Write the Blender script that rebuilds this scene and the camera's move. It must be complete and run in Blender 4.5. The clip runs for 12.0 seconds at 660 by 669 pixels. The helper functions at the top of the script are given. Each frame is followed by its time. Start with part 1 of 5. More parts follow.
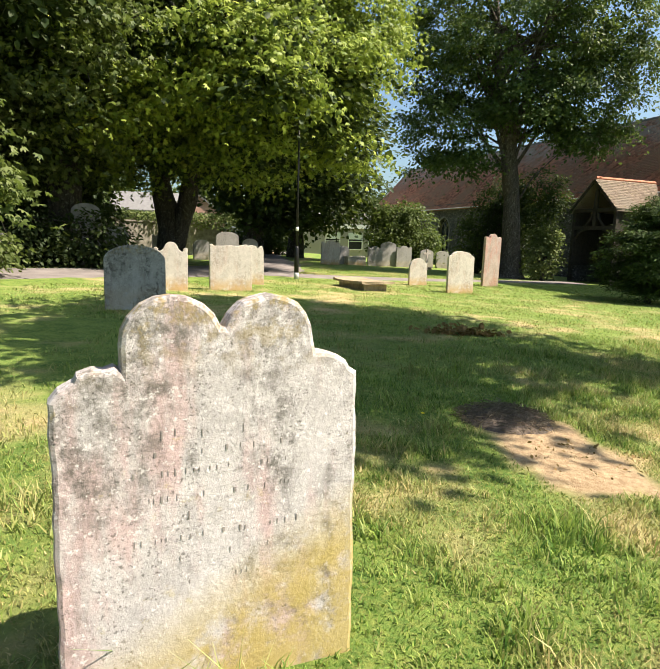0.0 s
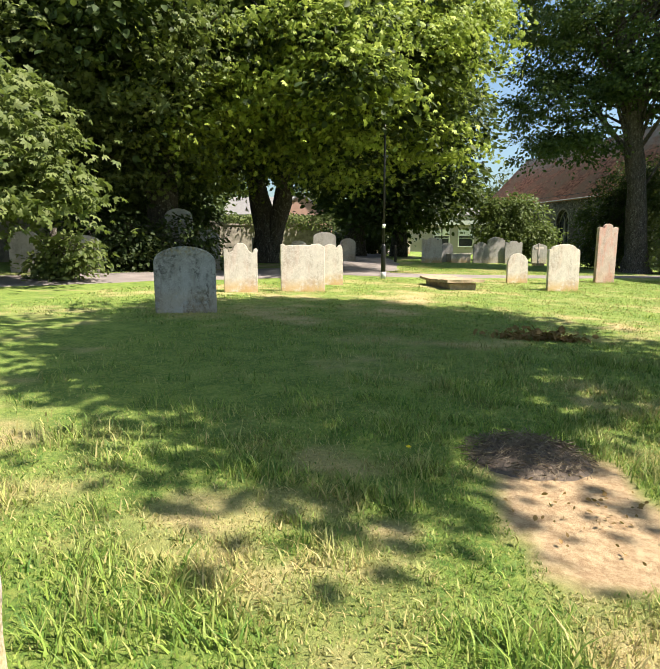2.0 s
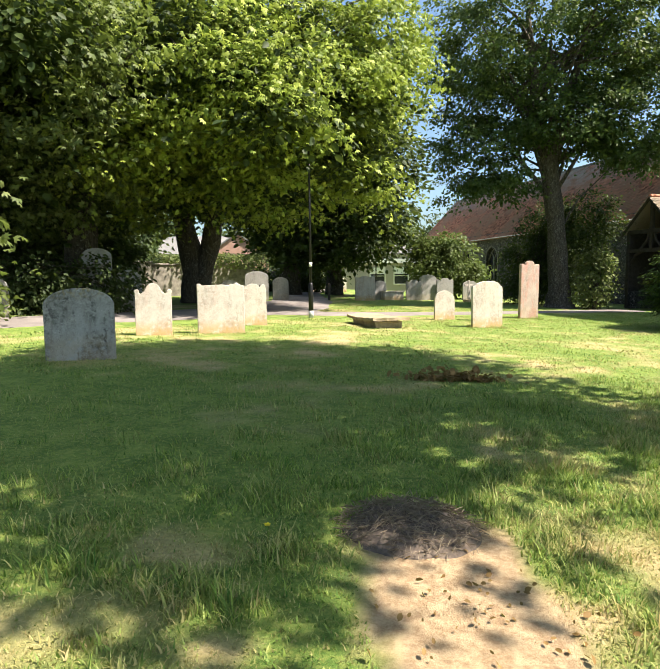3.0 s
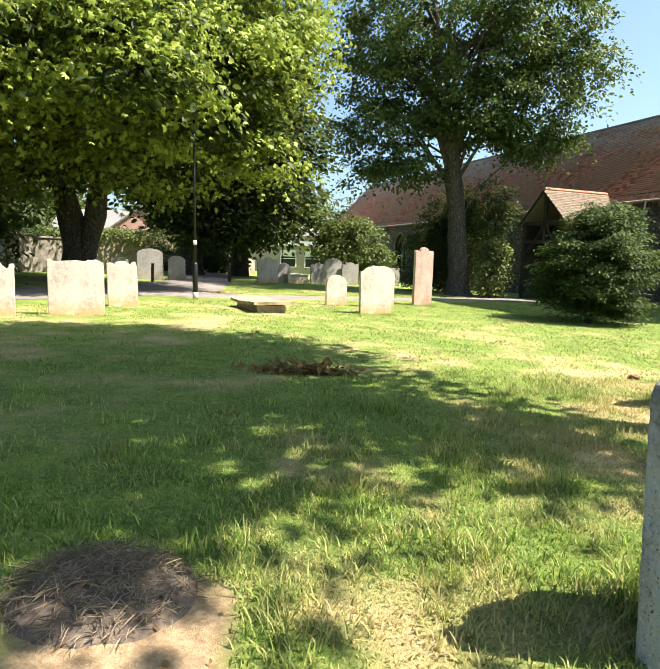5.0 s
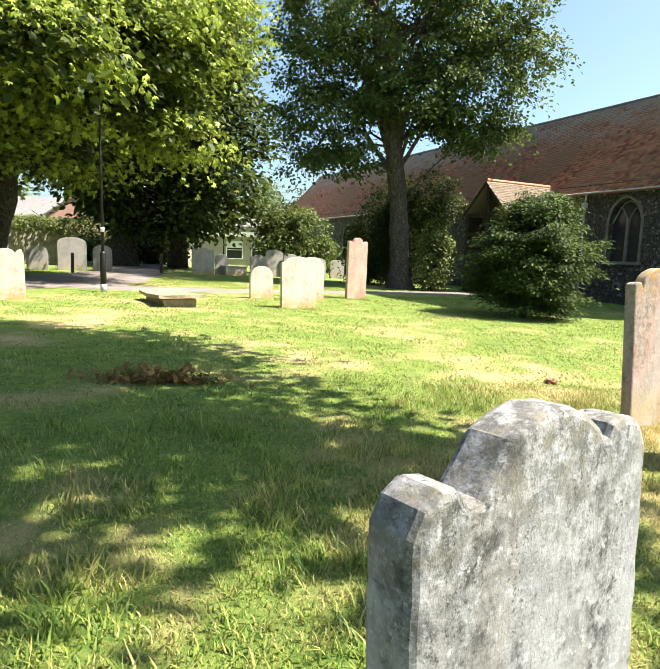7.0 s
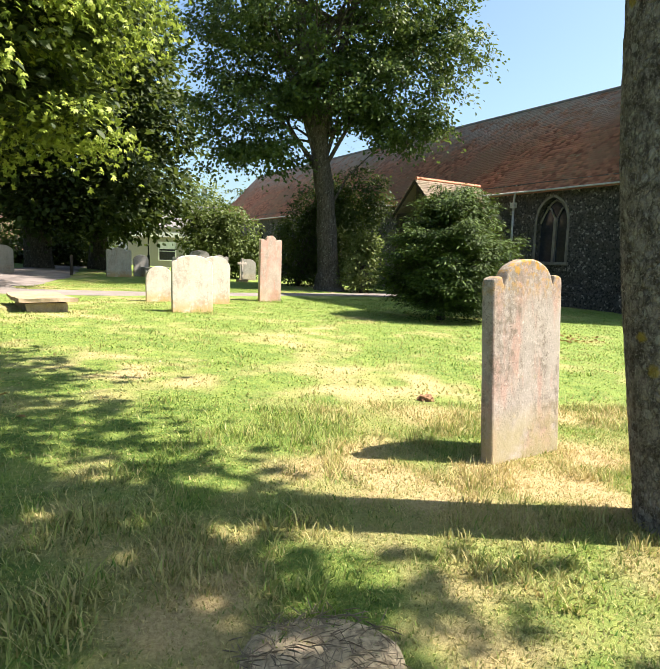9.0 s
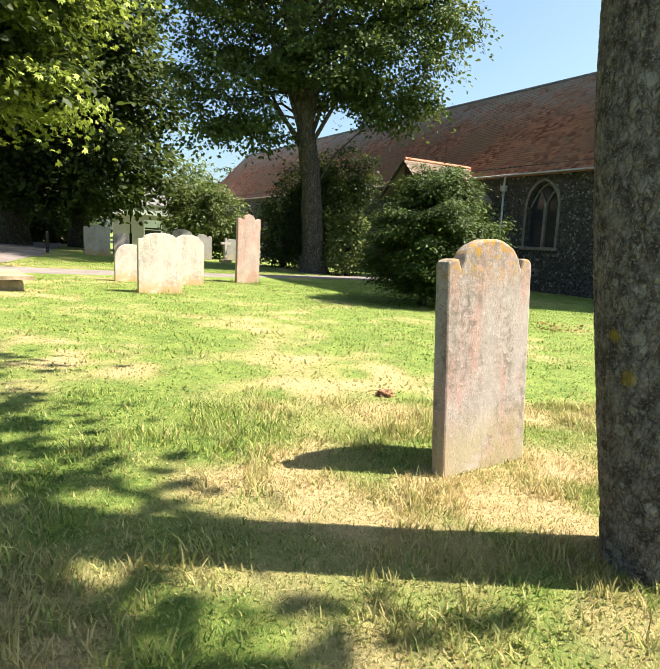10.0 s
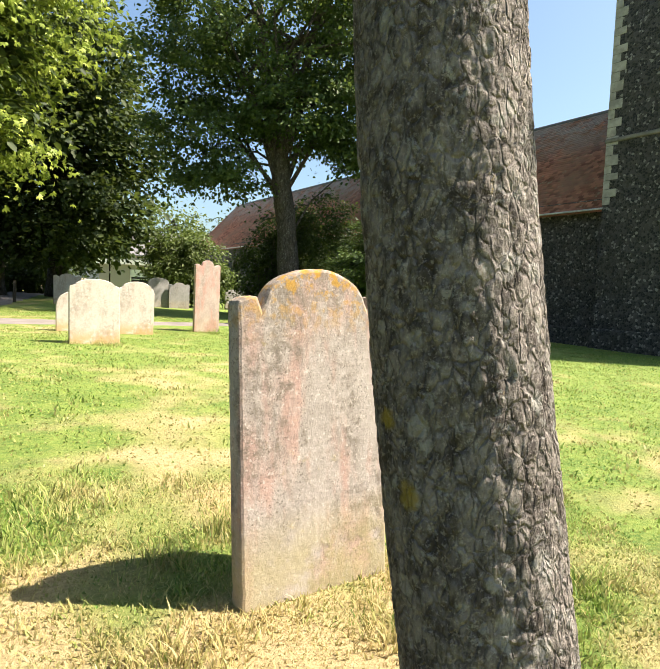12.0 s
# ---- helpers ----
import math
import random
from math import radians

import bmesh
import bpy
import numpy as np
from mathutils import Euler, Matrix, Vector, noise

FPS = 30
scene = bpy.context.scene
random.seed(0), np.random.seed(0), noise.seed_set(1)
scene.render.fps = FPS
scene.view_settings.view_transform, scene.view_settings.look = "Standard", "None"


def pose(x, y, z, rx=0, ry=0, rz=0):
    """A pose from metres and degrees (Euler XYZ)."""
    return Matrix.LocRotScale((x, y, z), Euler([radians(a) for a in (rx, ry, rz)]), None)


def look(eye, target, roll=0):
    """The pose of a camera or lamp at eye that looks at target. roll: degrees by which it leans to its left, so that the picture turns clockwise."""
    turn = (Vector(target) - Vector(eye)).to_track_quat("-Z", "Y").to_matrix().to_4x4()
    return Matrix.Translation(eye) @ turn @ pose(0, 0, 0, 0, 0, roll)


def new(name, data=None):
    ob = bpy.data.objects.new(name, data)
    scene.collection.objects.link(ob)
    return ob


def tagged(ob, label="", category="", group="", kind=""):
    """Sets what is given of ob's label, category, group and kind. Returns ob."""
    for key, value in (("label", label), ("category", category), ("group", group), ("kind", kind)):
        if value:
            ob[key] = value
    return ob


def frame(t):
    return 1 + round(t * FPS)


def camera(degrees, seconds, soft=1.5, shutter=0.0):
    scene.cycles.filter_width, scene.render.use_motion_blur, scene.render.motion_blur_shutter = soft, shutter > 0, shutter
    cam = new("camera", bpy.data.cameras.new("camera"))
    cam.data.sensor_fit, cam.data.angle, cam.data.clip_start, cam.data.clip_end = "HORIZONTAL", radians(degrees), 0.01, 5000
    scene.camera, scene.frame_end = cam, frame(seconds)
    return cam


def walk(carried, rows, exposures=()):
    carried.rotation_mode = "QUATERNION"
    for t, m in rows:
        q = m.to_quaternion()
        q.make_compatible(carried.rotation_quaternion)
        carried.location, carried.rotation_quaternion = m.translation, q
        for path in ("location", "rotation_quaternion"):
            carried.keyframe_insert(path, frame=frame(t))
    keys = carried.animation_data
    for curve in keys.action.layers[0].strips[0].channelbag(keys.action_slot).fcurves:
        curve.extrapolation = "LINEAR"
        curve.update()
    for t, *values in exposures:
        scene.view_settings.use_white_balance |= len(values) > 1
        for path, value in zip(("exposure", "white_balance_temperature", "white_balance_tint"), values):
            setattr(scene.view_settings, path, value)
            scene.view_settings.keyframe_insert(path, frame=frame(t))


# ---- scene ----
cam = camera(60.0, 12.0, soft=1.0)
PATH = [
    (0, (0.523, 0.203, 1.438), (0.427, 2.175, 1.119), 1.75),
    (0.5, (0.85, 0.479, 1.452), (0.602, 2.452, 1.243), -0.20),
    (1, (1.092, 0.615, 1.451), (0.641, 2.551, 1.231), 0.52),
    (1.5, (1.238, 0.967, 1.424), (0.732, 2.885, 1.171), -0.08),
    (2, (1.479, 1.245, 1.383), (0.980, 3.154, 1.058), -0.07),
    (2.5, (1.690, 1.500, 1.372), (1.221, 3.419, 1.062), 0.11),
    (3, (1.885, 1.886, 1.391), (1.575, 3.852, 1.196), -0.64),
    (3.5, (2.213, 2.114, 1.394), (2.057, 4.097, 1.185), 0.50),
    (3.7, (2.295, 2.213, 1.374), (2.217, 4.196, 1.132), 1.06),
    (5.5, (3.059, 3.143, 1.368), (3.067, 5.126, 1.108), 1.27),
    (6, (3.323, 3.502, 1.364), (3.411, 5.481, 1.091), 0.60),
    (6.5, (3.575, 3.722, 1.365), (3.638, 5.702, 1.090), 1.36),
    (7, (3.848, 4.036, 1.325), (3.967, 6.014, 1.051), 1.72),
    (7.2, (3.974, 4.185, 1.341), (4.133, 6.160, 1.067), 1.43),
    (8.8, (5.091, 5.209, 1.267), (5.362, 7.173, 1.007), 1.33),
    (9, (5.236, 5.263, 1.252), (5.522, 7.225, 0.992), 1.66),
    (9.5, (5.515, 5.454, 1.226), (5.828, 7.409, 0.940), 2.61),
    (10, (5.728, 5.818, 1.231), (6.043, 7.767, 0.912), 2.65),
    (10.5, (6.093, 6.023, 1.200), (6.340, 7.982, 0.881), 1.98),
    (11, (6.398, 6.297, 1.183), (6.653, 8.263, 0.917), 1.95),
    (11.5, (6.700, 6.589, 1.193), (7.046, 8.551, 1.022), 1.92),
    (12, (7.000, 6.696, 1.199), (7.310, 8.666, 1.047), 2.20),
]
walk(cam, [(t, look(eye, target, roll)) for t, eye, target, roll in PATH],
     [(0.0, 1.34, 6700, 14), (1.5, 1.4, 6600, 13), (3.0, 1.66, 6600, 14), (6.0, 1.85, 6600, 14), (7.0, 1.87, 6600, 14), (9.0, 1.77, 6600, 15), (12.0, 1.7, 6700, 16)])

# ---- light: early afternoon summer sun, clear sky ----
SUN_DIR = Vector((1.0, -0.08, 1.42)).normalized()      # towards the sun
world = bpy.data.worlds.new("sky")
scene.world = world
world.use_nodes = True
wn = world.node_tree
sky = wn.nodes.new("ShaderNodeTexSky")
sky.sky_type = "NISHITA"
sky.sun_disc = False
sky.sun_elevation = math.asin(SUN_DIR.z)
sky.sun_rotation = math.atan2(SUN_DIR.x, SUN_DIR.y)
sky.air_density, sky.dust_density, sky.ozone_density = 1.0, 2.4, 0.5
wn.nodes["Background"].inputs[1].default_value = 0.072
cyan = wn.nodes.new("ShaderNodeMix")
cyan.data_type, cyan.blend_type = "RGBA", "MULTIPLY"
cyan.inputs["Factor"].default_value = 1.0
cyan.inputs[7].default_value = (0.84, 1.0, 1.02, 1)
wn.links.new(sky.outputs[0], cyan.inputs[6])
wn.links.new(cyan.outputs[2], wn.nodes["Background"].inputs[0])
sun = new("sun", bpy.data.lights.new("sun", "SUN"))
sun.data.energy, sun.data.angle, sun.data.color = 5.0, radians(0.53), (1.0, 0.93, 0.8)
sun.matrix_world = look(SUN_DIR * 60, (0, 0, 0))

# ---- small tools ----
rng = np.random.default_rng(7)


def gz(x, y=0.0):
    """Height of the churchyard, which falls gently towards the church."""
    return -0.0332 * np.clip(x, -30, 30)


def part(name, bm, mat, parent=None, label="", smooth=False):
    """Links a bmesh as one mesh object under a thing or part."""
    me = bpy.data.meshes.new(name)
    bm.to_mesh(me)
    bm.free()
    return part_mesh(name, me, mat, parent, label, smooth)


def part_mesh(name, me, mat, parent=None, label="", smooth=False):
    ob = new(name, me)
    me.materials.append(mat)
    if smooth:
        me.polygons.foreach_set("use_smooth", np.ones(len(me.polygons), bool))
    if parent is not None:
        ob.parent = parent
    if label:
        ob["label"] = label
    return ob


def empty(name, m, label, category, group="", kind=""):
    ob = new(name)
    ob.matrix_world = m
    return tagged(ob, label, category, group, kind)


def array_mesh(name, verts, faces):
    """A mesh from numpy arrays: verts (n,3), faces (m,k)."""
    me = bpy.data.meshes.new(name)
    k = faces.shape[1]
    me.vertices.add(len(verts))
    me.vertices.foreach_set("co", np.ascontiguousarray(verts, np.float32).ravel())
    me.loops.add(faces.size)
    me.loops.foreach_set("vertex_index", np.ascontiguousarray(faces, np.int32).ravel())
    me.polygons.add(len(faces))
    me.polygons.foreach_set("loop_start", np.arange(0, faces.size, k, dtype=np.int32))
    me.update(calc_edges=True)
    return me


def box(bm, x0, x1, y0, y1, z0, z1, m=None):
    vs = bmesh.ops.create_cube(bm, size=1, matrix=Matrix.Translation(((x0 + x1) / 2, (y0 + y1) / 2, (z0 + z1) / 2)) @ Matrix.Diagonal((x1 - x0, y1 - y0, z1 - z0, 1)))["verts"]
    if m is not None:
        bmesh.ops.transform(bm, matrix=m, verts=vs)
    return vs


def bevel(bm, width, seg=1):
    bmesh.ops.bevel(bm, geom=list(bm.edges), offset=width, segments=seg, affect="EDGES", profile=0.6)


def tube(bm, pts, radii, seg=10, rough=0.0, cap=True):
    """A tapered round limb along pts."""
    pts = [Vector(p) for p in pts]
    rings = []
    side = Vector((1, 0, 0))
    for i, p in enumerate(pts):
        ahead = (pts[min(i + 1, len(pts) - 1)] - pts[max(i - 1, 0)]).normalized()
        if abs(ahead.dot(side)) > 0.9:
            side = Vector((0, 1, 0))
        u = (side - ahead * side.dot(ahead)).normalized()
        w = ahead.cross(u)
        side = u
        ring = []
        for k in range(seg):
            a = 2 * math.pi * k / seg
            r = radii[i]
            if rough:
                r *= 1 + rough * noise.noise((math.cos(a) * 1.7 + p.x, math.sin(a) * 1.7 + p.y, p.z * 0.8))
            ring.append(bm.verts.new(p + (u * math.cos(a) + w * math.sin(a)) * r))
        rings.append(ring)
    for a, b in zip(rings, rings[1:]):
        for k in range(seg):
            bm.faces.new((a[k], a[(k + 1) % seg], b[(k + 1) % seg], b[k]))
    if cap:
        bm.faces.new(rings[-1])
        bm.faces.new(rings[0][::-1])


def vnoise(x, y, scale, seed):
    """Smooth value noise 0..1 on numpy arrays."""
    x, y = x / scale + seed * 17.3, y / scale + seed * 9.1
    xi, yi = np.floor(x).astype(np.int64), np.floor(y).astype(np.int64)
    fx, fy = x - xi, y - yi
    fx, fy = fx * fx * (3 - 2 * fx), fy * fy * (3 - 2 * fy)

    def h(a, b):
        n = (a * 374761393 + b * 668265263 + seed * 1442695) & 0xFFFFFFFF
        n = ((n ^ (n >> 13)) * 1274126177) & 0xFFFFFFFF
        return ((n ^ (n >> 16)) & 0xFFFF) / 65535.0

    return (h(xi, yi) * (1 - fx) + h(xi + 1, yi) * fx) * (1 - fy) + (h(xi, yi + 1) * (1 - fx) + h(xi + 1, yi + 1) * fx) * fy


def fbm(x, y, scale, seed):
    return 0.55 * vnoise(x, y, scale, seed) + 0.3 * vnoise(x, y, scale * 0.45, seed + 1) + 0.15 * vnoise(x, y, scale * 0.2, seed + 2)


# ---- materials ----
class Nodes:
    """A short way to write a node material."""

    def __init__(self, name, rough=0.8, metal=0.0):
        self.mat = bpy.data.materials.new(name)
        self.mat.use_nodes = True
        self.t = self.mat.node_tree
        self.b = self.t.nodes["Principled BSDF"]
        self.b.inputs["Roughness"].default_value = rough
        self.b.inputs["Metallic"].default_value = metal
        self.b.inputs["Specular IOR Level"].default_value = 0.3

    def n(self, kind, **inputs):
        node = self.t.nodes.new("ShaderNode" + kind)
        for key, value in inputs.items():
            self.put(node.inputs[key.replace("_", " ")], value)
        return node

    def put(self, socket, value):
        if isinstance(value, bpy.types.NodeSocket):
            self.t.links.new(value, socket)
        else:
            socket.default_value = value

    def coords(self, scale=(1, 1, 1)):
        m = self.n("Mapping", Vector=self.n("TexCoord").outputs["Object"])
        m.inputs["Scale"].default_value = scale
        return m.outputs[0]

    def noise(self, vec, scale, detail=4.0, rough=0.6):
        return self.n("TexNoise", Vector=vec, Scale=scale, Detail=detail, Roughness=rough).outputs[0]

    def ramp(self, fac, lo, hi):
        r = self.n("MapRange", Value=fac)
        r.inputs["From Min"].default_value, r.inputs["From Max"].default_value = lo, hi
        r.interpolation_type = "SMOOTHSTEP"
        return r.outputs[0]

    def mul(self, a, b):
        m = self.n("Math")
        m.operation = "MULTIPLY"
        self.put(m.inputs[0], a)
        self.put(m.inputs[1], b)
        return m.outputs[0]

    def mix(self, fac, a, b):
        m = self.n("Mix")
        m.data_type = "RGBA"
        self.put(m.inputs["Factor"], fac)
        for socket, value in ((m.inputs[6], a), (m.inputs[7], b)):
            self.put(socket, (*value, 1) if isinstance(value, tuple) and len(value) == 3 else value)
        return m.outputs[2]

    def color(self, value):
        self.put(self.b.inputs["Base Color"], (*value, 1) if isinstance(value, tuple) and len(value) == 3 else value)

    def bump(self, height, strength, dist):
        b = self.n("Bump", Height=height, Strength=strength, Distance=dist)
        self.t.links.new(b.outputs[0], self.b.inputs["Normal"])


def plain(name, col, rough=0.6, metal=0.0, vary=0.25, scale=6.0):
    m = Nodes(name, rough, metal)
    v = m.coords()
    f = m.noise(v, scale, 5)
    m.color(m.mix(m.ramp(f, 0.3, 0.7), tuple(c * (1 - vary) for c in col), tuple(min(1, c * (1 + vary)) for c in col)))
    m.bump(m.noise(v, scale * 8), 0.2, 0.01)
    return m.mat


def stone_mat(name, base, dark, tint, tint_amt=0.5, yellow=0.35, orange=0.3, speck=0.5, top=9.0, slope=0.0, foot=(0.4, 0.26, 0.09), rise=0.5, crest_col=(0.27, 0.2, 0.065)):
    """Weathered limestone: blotches, streaks, grey lichen specks, ochre lichen towards the damp foot and on the crest."""
    m = Nodes(name, 0.95)
    m.b.inputs["Specular IOR Level"].default_value = 0.15
    v = m.coords()
    streak = m.coords((3.0, 3.0, 0.8))
    c = m.mix(m.ramp(m.noise(v, 4.0, 7, 0.7), 0.35, 0.7), base, tuple(b * 0.74 for b in base))
    c = m.mix(m.mul(m.ramp(m.noise(streak, 1.9, 5, 0.65), 0.46, 0.64), tint_amt), c, tint)
    blot = m.mul(m.ramp(m.noise(streak, 1.5, 4, 0.6), 0.42, 0.62), m.ramp(m.noise(v, 15, 7, 0.8), 0.4, 0.62))
    c = m.mix(m.mul(blot, speck * 0.9), c, dark)
    c = m.mix(m.mul(m.ramp(m.noise(v, 30, 6, 0.8), 0.56, 0.68), speck * 0.6), c, dark)
    c = m.mix(m.mul(m.mul(m.ramp(m.noise(v, 85, 3, 0.7), 0.55, 0.66), m.ramp(m.noise(streak, 2.6, 4, 0.6), 0.42, 0.6)), speck * 0.8), c, tuple(d * 0.7 for d in dark))
    c = m.mix(m.mul(m.ramp(m.noise(v, 48, 4, 0.7), 0.57, 0.66), 0.6), c, tuple(min(0.75, b * 1.35) for b in base))
    sep = m.n("SeparateXYZ", Vector=m.n("TexCoord").outputs["Object"])
    lift = m.n("Math", Value=0.0)
    lift.operation = "MULTIPLY_ADD"
    m.put(lift.inputs[0], sep.outputs[0])
    lift.inputs[1].default_value = -slope
    m.put(lift.inputs[2], sep.outputs[2])
    low = m.n("MapRange", Value=lift.outputs[0])
    low.inputs["From Min"].default_value, low.inputs["From Max"].default_value = rise, rise - 0.25
    lich = m.mul(m.ramp(m.noise(v, 7, 7, 0.7), 0.3, 0.55), low.outputs[0])
    c = m.mix(m.mul(lich, orange), c, foot)
    crest = m.n("MapRange", Value=sep.outputs[2])
    crest.inputs["From Min"].default_value, crest.inputs["From Max"].default_value = top - 0.3, top
    crust = m.mul(m.ramp(m.noise(v, 16, 6, 0.7), 0.48, 0.6), crest.outputs[0])
    high = m.n("MapRange", Value=sep.outputs[2])
    high.inputs["From Min"].default_value, high.inputs["From Max"].default_value = top - 0.5, top - 0.02
    c = m.mix(m.mul(m.mul(m.ramp(m.noise(v, 21, 7, 0.8), 0.43, 0.58), high.outputs[0]), 0.75), c, tuple(d * 1.1 for d in dark))
    c = m.mix(m.mul(crust, 0.85), c, crest_col)
    c = m.mix(m.mul(m.ramp(m.noise(v, 9, 7, 0.75), 0.6, 0.68), yellow), c, (0.36, 0.28, 0.07))
    m.color(c)
    h = m.n("Math", Value=0.0)
    h.operation = "ADD"
    m.put(h.inputs[0], m.noise(v, 30, 6, 0.75))
    m.put(h.inputs[1], m.mul(m.noise(v, 90, 3, 0.6), 0.25))
    m.bump(h.outputs[0], 0.3, 0.02)
    return m.mat


def leaf_mat(name, a, b, gloss=0.45, through_light=0.35):
    """Leaves: each one a little different, thin enough to let some light through."""
    m = Nodes(name, gloss)
    r = m.n("NewGeometry").outputs["Random Per Island"]
    v = m.coords()
    c = m.mix(r, a, b)
    c = m.mix(m.mul(m.ramp(m.noise(v, 0.7, 3), 0.4, 0.65), 0.45), c, tuple(x * 0.6 for x in a))
    m.color(c)
    m.b.inputs["Specular IOR Level"].default_value = 0.2
    tr = m.n("BsdfTranslucent")
    m.put(tr.inputs[0], m.mix(0.5, c, (0.27, 0.37, 0.06)))
    mx = m.n("MixShader")
    mx.inputs[0].default_value = through_light
    m.t.links.new(m.b.outputs[0], mx.inputs[1])
    m.t.links.new(tr.outputs[0], mx.inputs[2])
    m.t.links.new(mx.outputs[0], m.t.nodes["Material Output"].inputs[0])
    return m.mat


def bark_mat(name, a, b, lichen=(0.35, 0.37, 0.3), amt=0.5, scale=1.0, discs=False):
    m = Nodes(name, 0.95)
    v = m.coords((1, 1, 0.6 if discs else 0.3))
    c = m.mix(m.ramp(m.noise(v, 14 * scale, 6, 0.7), 0.35, 0.65), a, b)
    o = m.coords()
    c = m.mix(m.mul(m.ramp(m.noise(o, 13 * scale, 6, 0.7), 0.56, 0.62), amt), c, lichen)
    c = m.mix(m.mul(m.ramp(m.noise(o, 6 * scale, 6, 0.7), 0.67, 0.71), amt), c, (0.3, 0.22, 0.05))
    vc = m.coords((1, 1, 0.55))
    wob = m.n("Mix")
    wob.data_type = "VECTOR"
    wob.inputs["Factor"].default_value = 0.06
    m.put(wob.inputs[4], vc)
    m.put(wob.inputs[5], m.n("TexNoise", Vector=vc, Scale=12 * scale, Detail=4.0).outputs[1])
    ed = m.n("TexVoronoi", Vector=wob.outputs[1], Scale=26 * scale)
    ed.feature = "DISTANCE_TO_EDGE"
    c = m.mix(m.mul(m.mul(m.ramp(ed.outputs["Distance"], 0.12, 0.0), m.ramp(m.noise(o, 7, 3), 0.35, 0.6)), 0.55), c, tuple(x * 0.4 for x in a))
    m.color(c)
    if discs:
        # round pale lichens with a ragged rim, and small flecks of loose bark
        wide = m.n("Mix")
        wide.data_type = "VECTOR"
        wide.inputs["Factor"].default_value = 0.03
        m.put(wide.inputs[4], o)
        m.put(wide.inputs[5], m.n("TexNoise", Vector=o, Scale=22.0, Detail=4.0).outputs[1])
        spot = m.n("TexVoronoi", Vector=wide.outputs[1], Scale=11.0)
        far = m.n("TexVoronoi", Vector=wide.outputs[1], Scale=4.6)
        pick = m.n("SeparateXYZ", Vector=spot.outputs["Color"])
        pick2 = m.n("SeparateXYZ", Vector=far.outputs["Color"])
        disc = m.mul(m.ramp(spot.outputs["Distance"], 0.33, 0.27), m.ramp(pick.outputs[0], 0.62, 0.66))
        gold = m.mul(m.ramp(far.outputs["Distance"], 0.2, 0.1), m.ramp(pick2.outputs[1], 0.66, 0.7))
        fleck = m.ramp(m.noise(o, 75, 4, 0.7), 0.54, 0.62)
        m.color(m.mix(m.mul(gold, 0.85), m.mix(m.mul(disc, 0.45), m.mix(m.mul(fleck, 0.5), c, tuple(min(0.6, x * 1.5) for x in b)), (0.47, 0.45, 0.4)), (0.36, 0.26, 0.035)))
    h = m.n("Math", Value=0.0)
    h.operation = "ADD"
    m.put(h.inputs[0], m.noise(v, 30 * scale, 6, 0.7))
    m.put(h.inputs[1], m.mul(m.ramp(ed.outputs["Distance"], 0.0, 0.2), 0.4))
    m.bump(h.outputs[0], 1.0, 0.045 if discs else 0.025)
    return m.mat


def ground_mat():
    m = Nodes("lawn", 0.95)
    v = m.coords()
    dry = m.n("Attribute")
    dry.attribute_name = "dry"
    soil = m.n("Attribute")
    soil.attribute_name = "soil"
    g = m.mix(m.ramp(m.noise(v, 3, 6, 0.7), 0.35, 0.65), (0.06, 0.13, 0.016), (0.15, 0.225, 0.04))
    g = m.mix(m.mul(m.ramp(m.noise(v, 25, 5, 0.8), 0.4, 0.7), 0.6), g, (0.33, 0.34, 0.085))
    straw = m.mix(m.ramp(m.noise(v, 40, 5, 0.8), 0.35, 0.65), (0.3, 0.23, 0.11), (0.5, 0.4, 0.2))
    c = m.mix(m.ramp(dry.outputs["Fac"], 0.42, 0.85), g, straw)
    earth = m.mix(m.ramp(m.noise(v, 18, 6, 0.75), 0.35, 0.65), (0.3, 0.2, 0.11), (0.5, 0.37, 0.22))
    c = m.mix(soil.outputs["Fac"], c, earth)
    m.color(c)
    m.bump(m.noise(v, 45, 6, 0.8), 0.8, 0.04)
    return m.mat


def blade_mat():
    m = Nodes("grass_blades", 0.55)
    dry = m.n("Attribute")
    dry.attribute_name = "dry"
    r = m.n("NewGeometry").outputs["Random Per Island"]
    g = m.mix(r, (0.055, 0.145, 0.018), (0.28, 0.375, 0.07))
    s = m.mix(r, (0.36, 0.29, 0.11), (0.55, 0.45, 0.22))
    c = m.mix(dry.outputs["Fac"], g, s)
    m.color(c)
    tr = m.n("BsdfTranslucent")
    m.put(tr.inputs[0], c)
    mx = m.n("MixShader")
    mx.inputs[0].default_value = 0.35
    m.t.links.new(m.b.outputs[0], mx.inputs[1])
    m.t.links.new(tr.outputs[0], mx.inputs[2])
    m.t.links.new(mx.outputs[0], m.t.nodes["Material Output"].inputs[0])
    return m.mat


def tarmac_mat():
    m = Nodes("tarmac", 0.9)
    v = m.coords()
    c = m.mix(m.ramp(m.noise(v, 1.2, 5), 0.3, 0.7), (0.15, 0.13, 0.12), (0.23, 0.2, 0.185))
    c = m.mix(m.mul(m.ramp(m.noise(v, 60, 3, 0.8), 0.5, 0.7), 0.5), c, (0.13, 0.12, 0.12))
    m.color(c)
    m.bump(m.noise(v, 90, 3), 0.5, 0.01)
    return m.mat


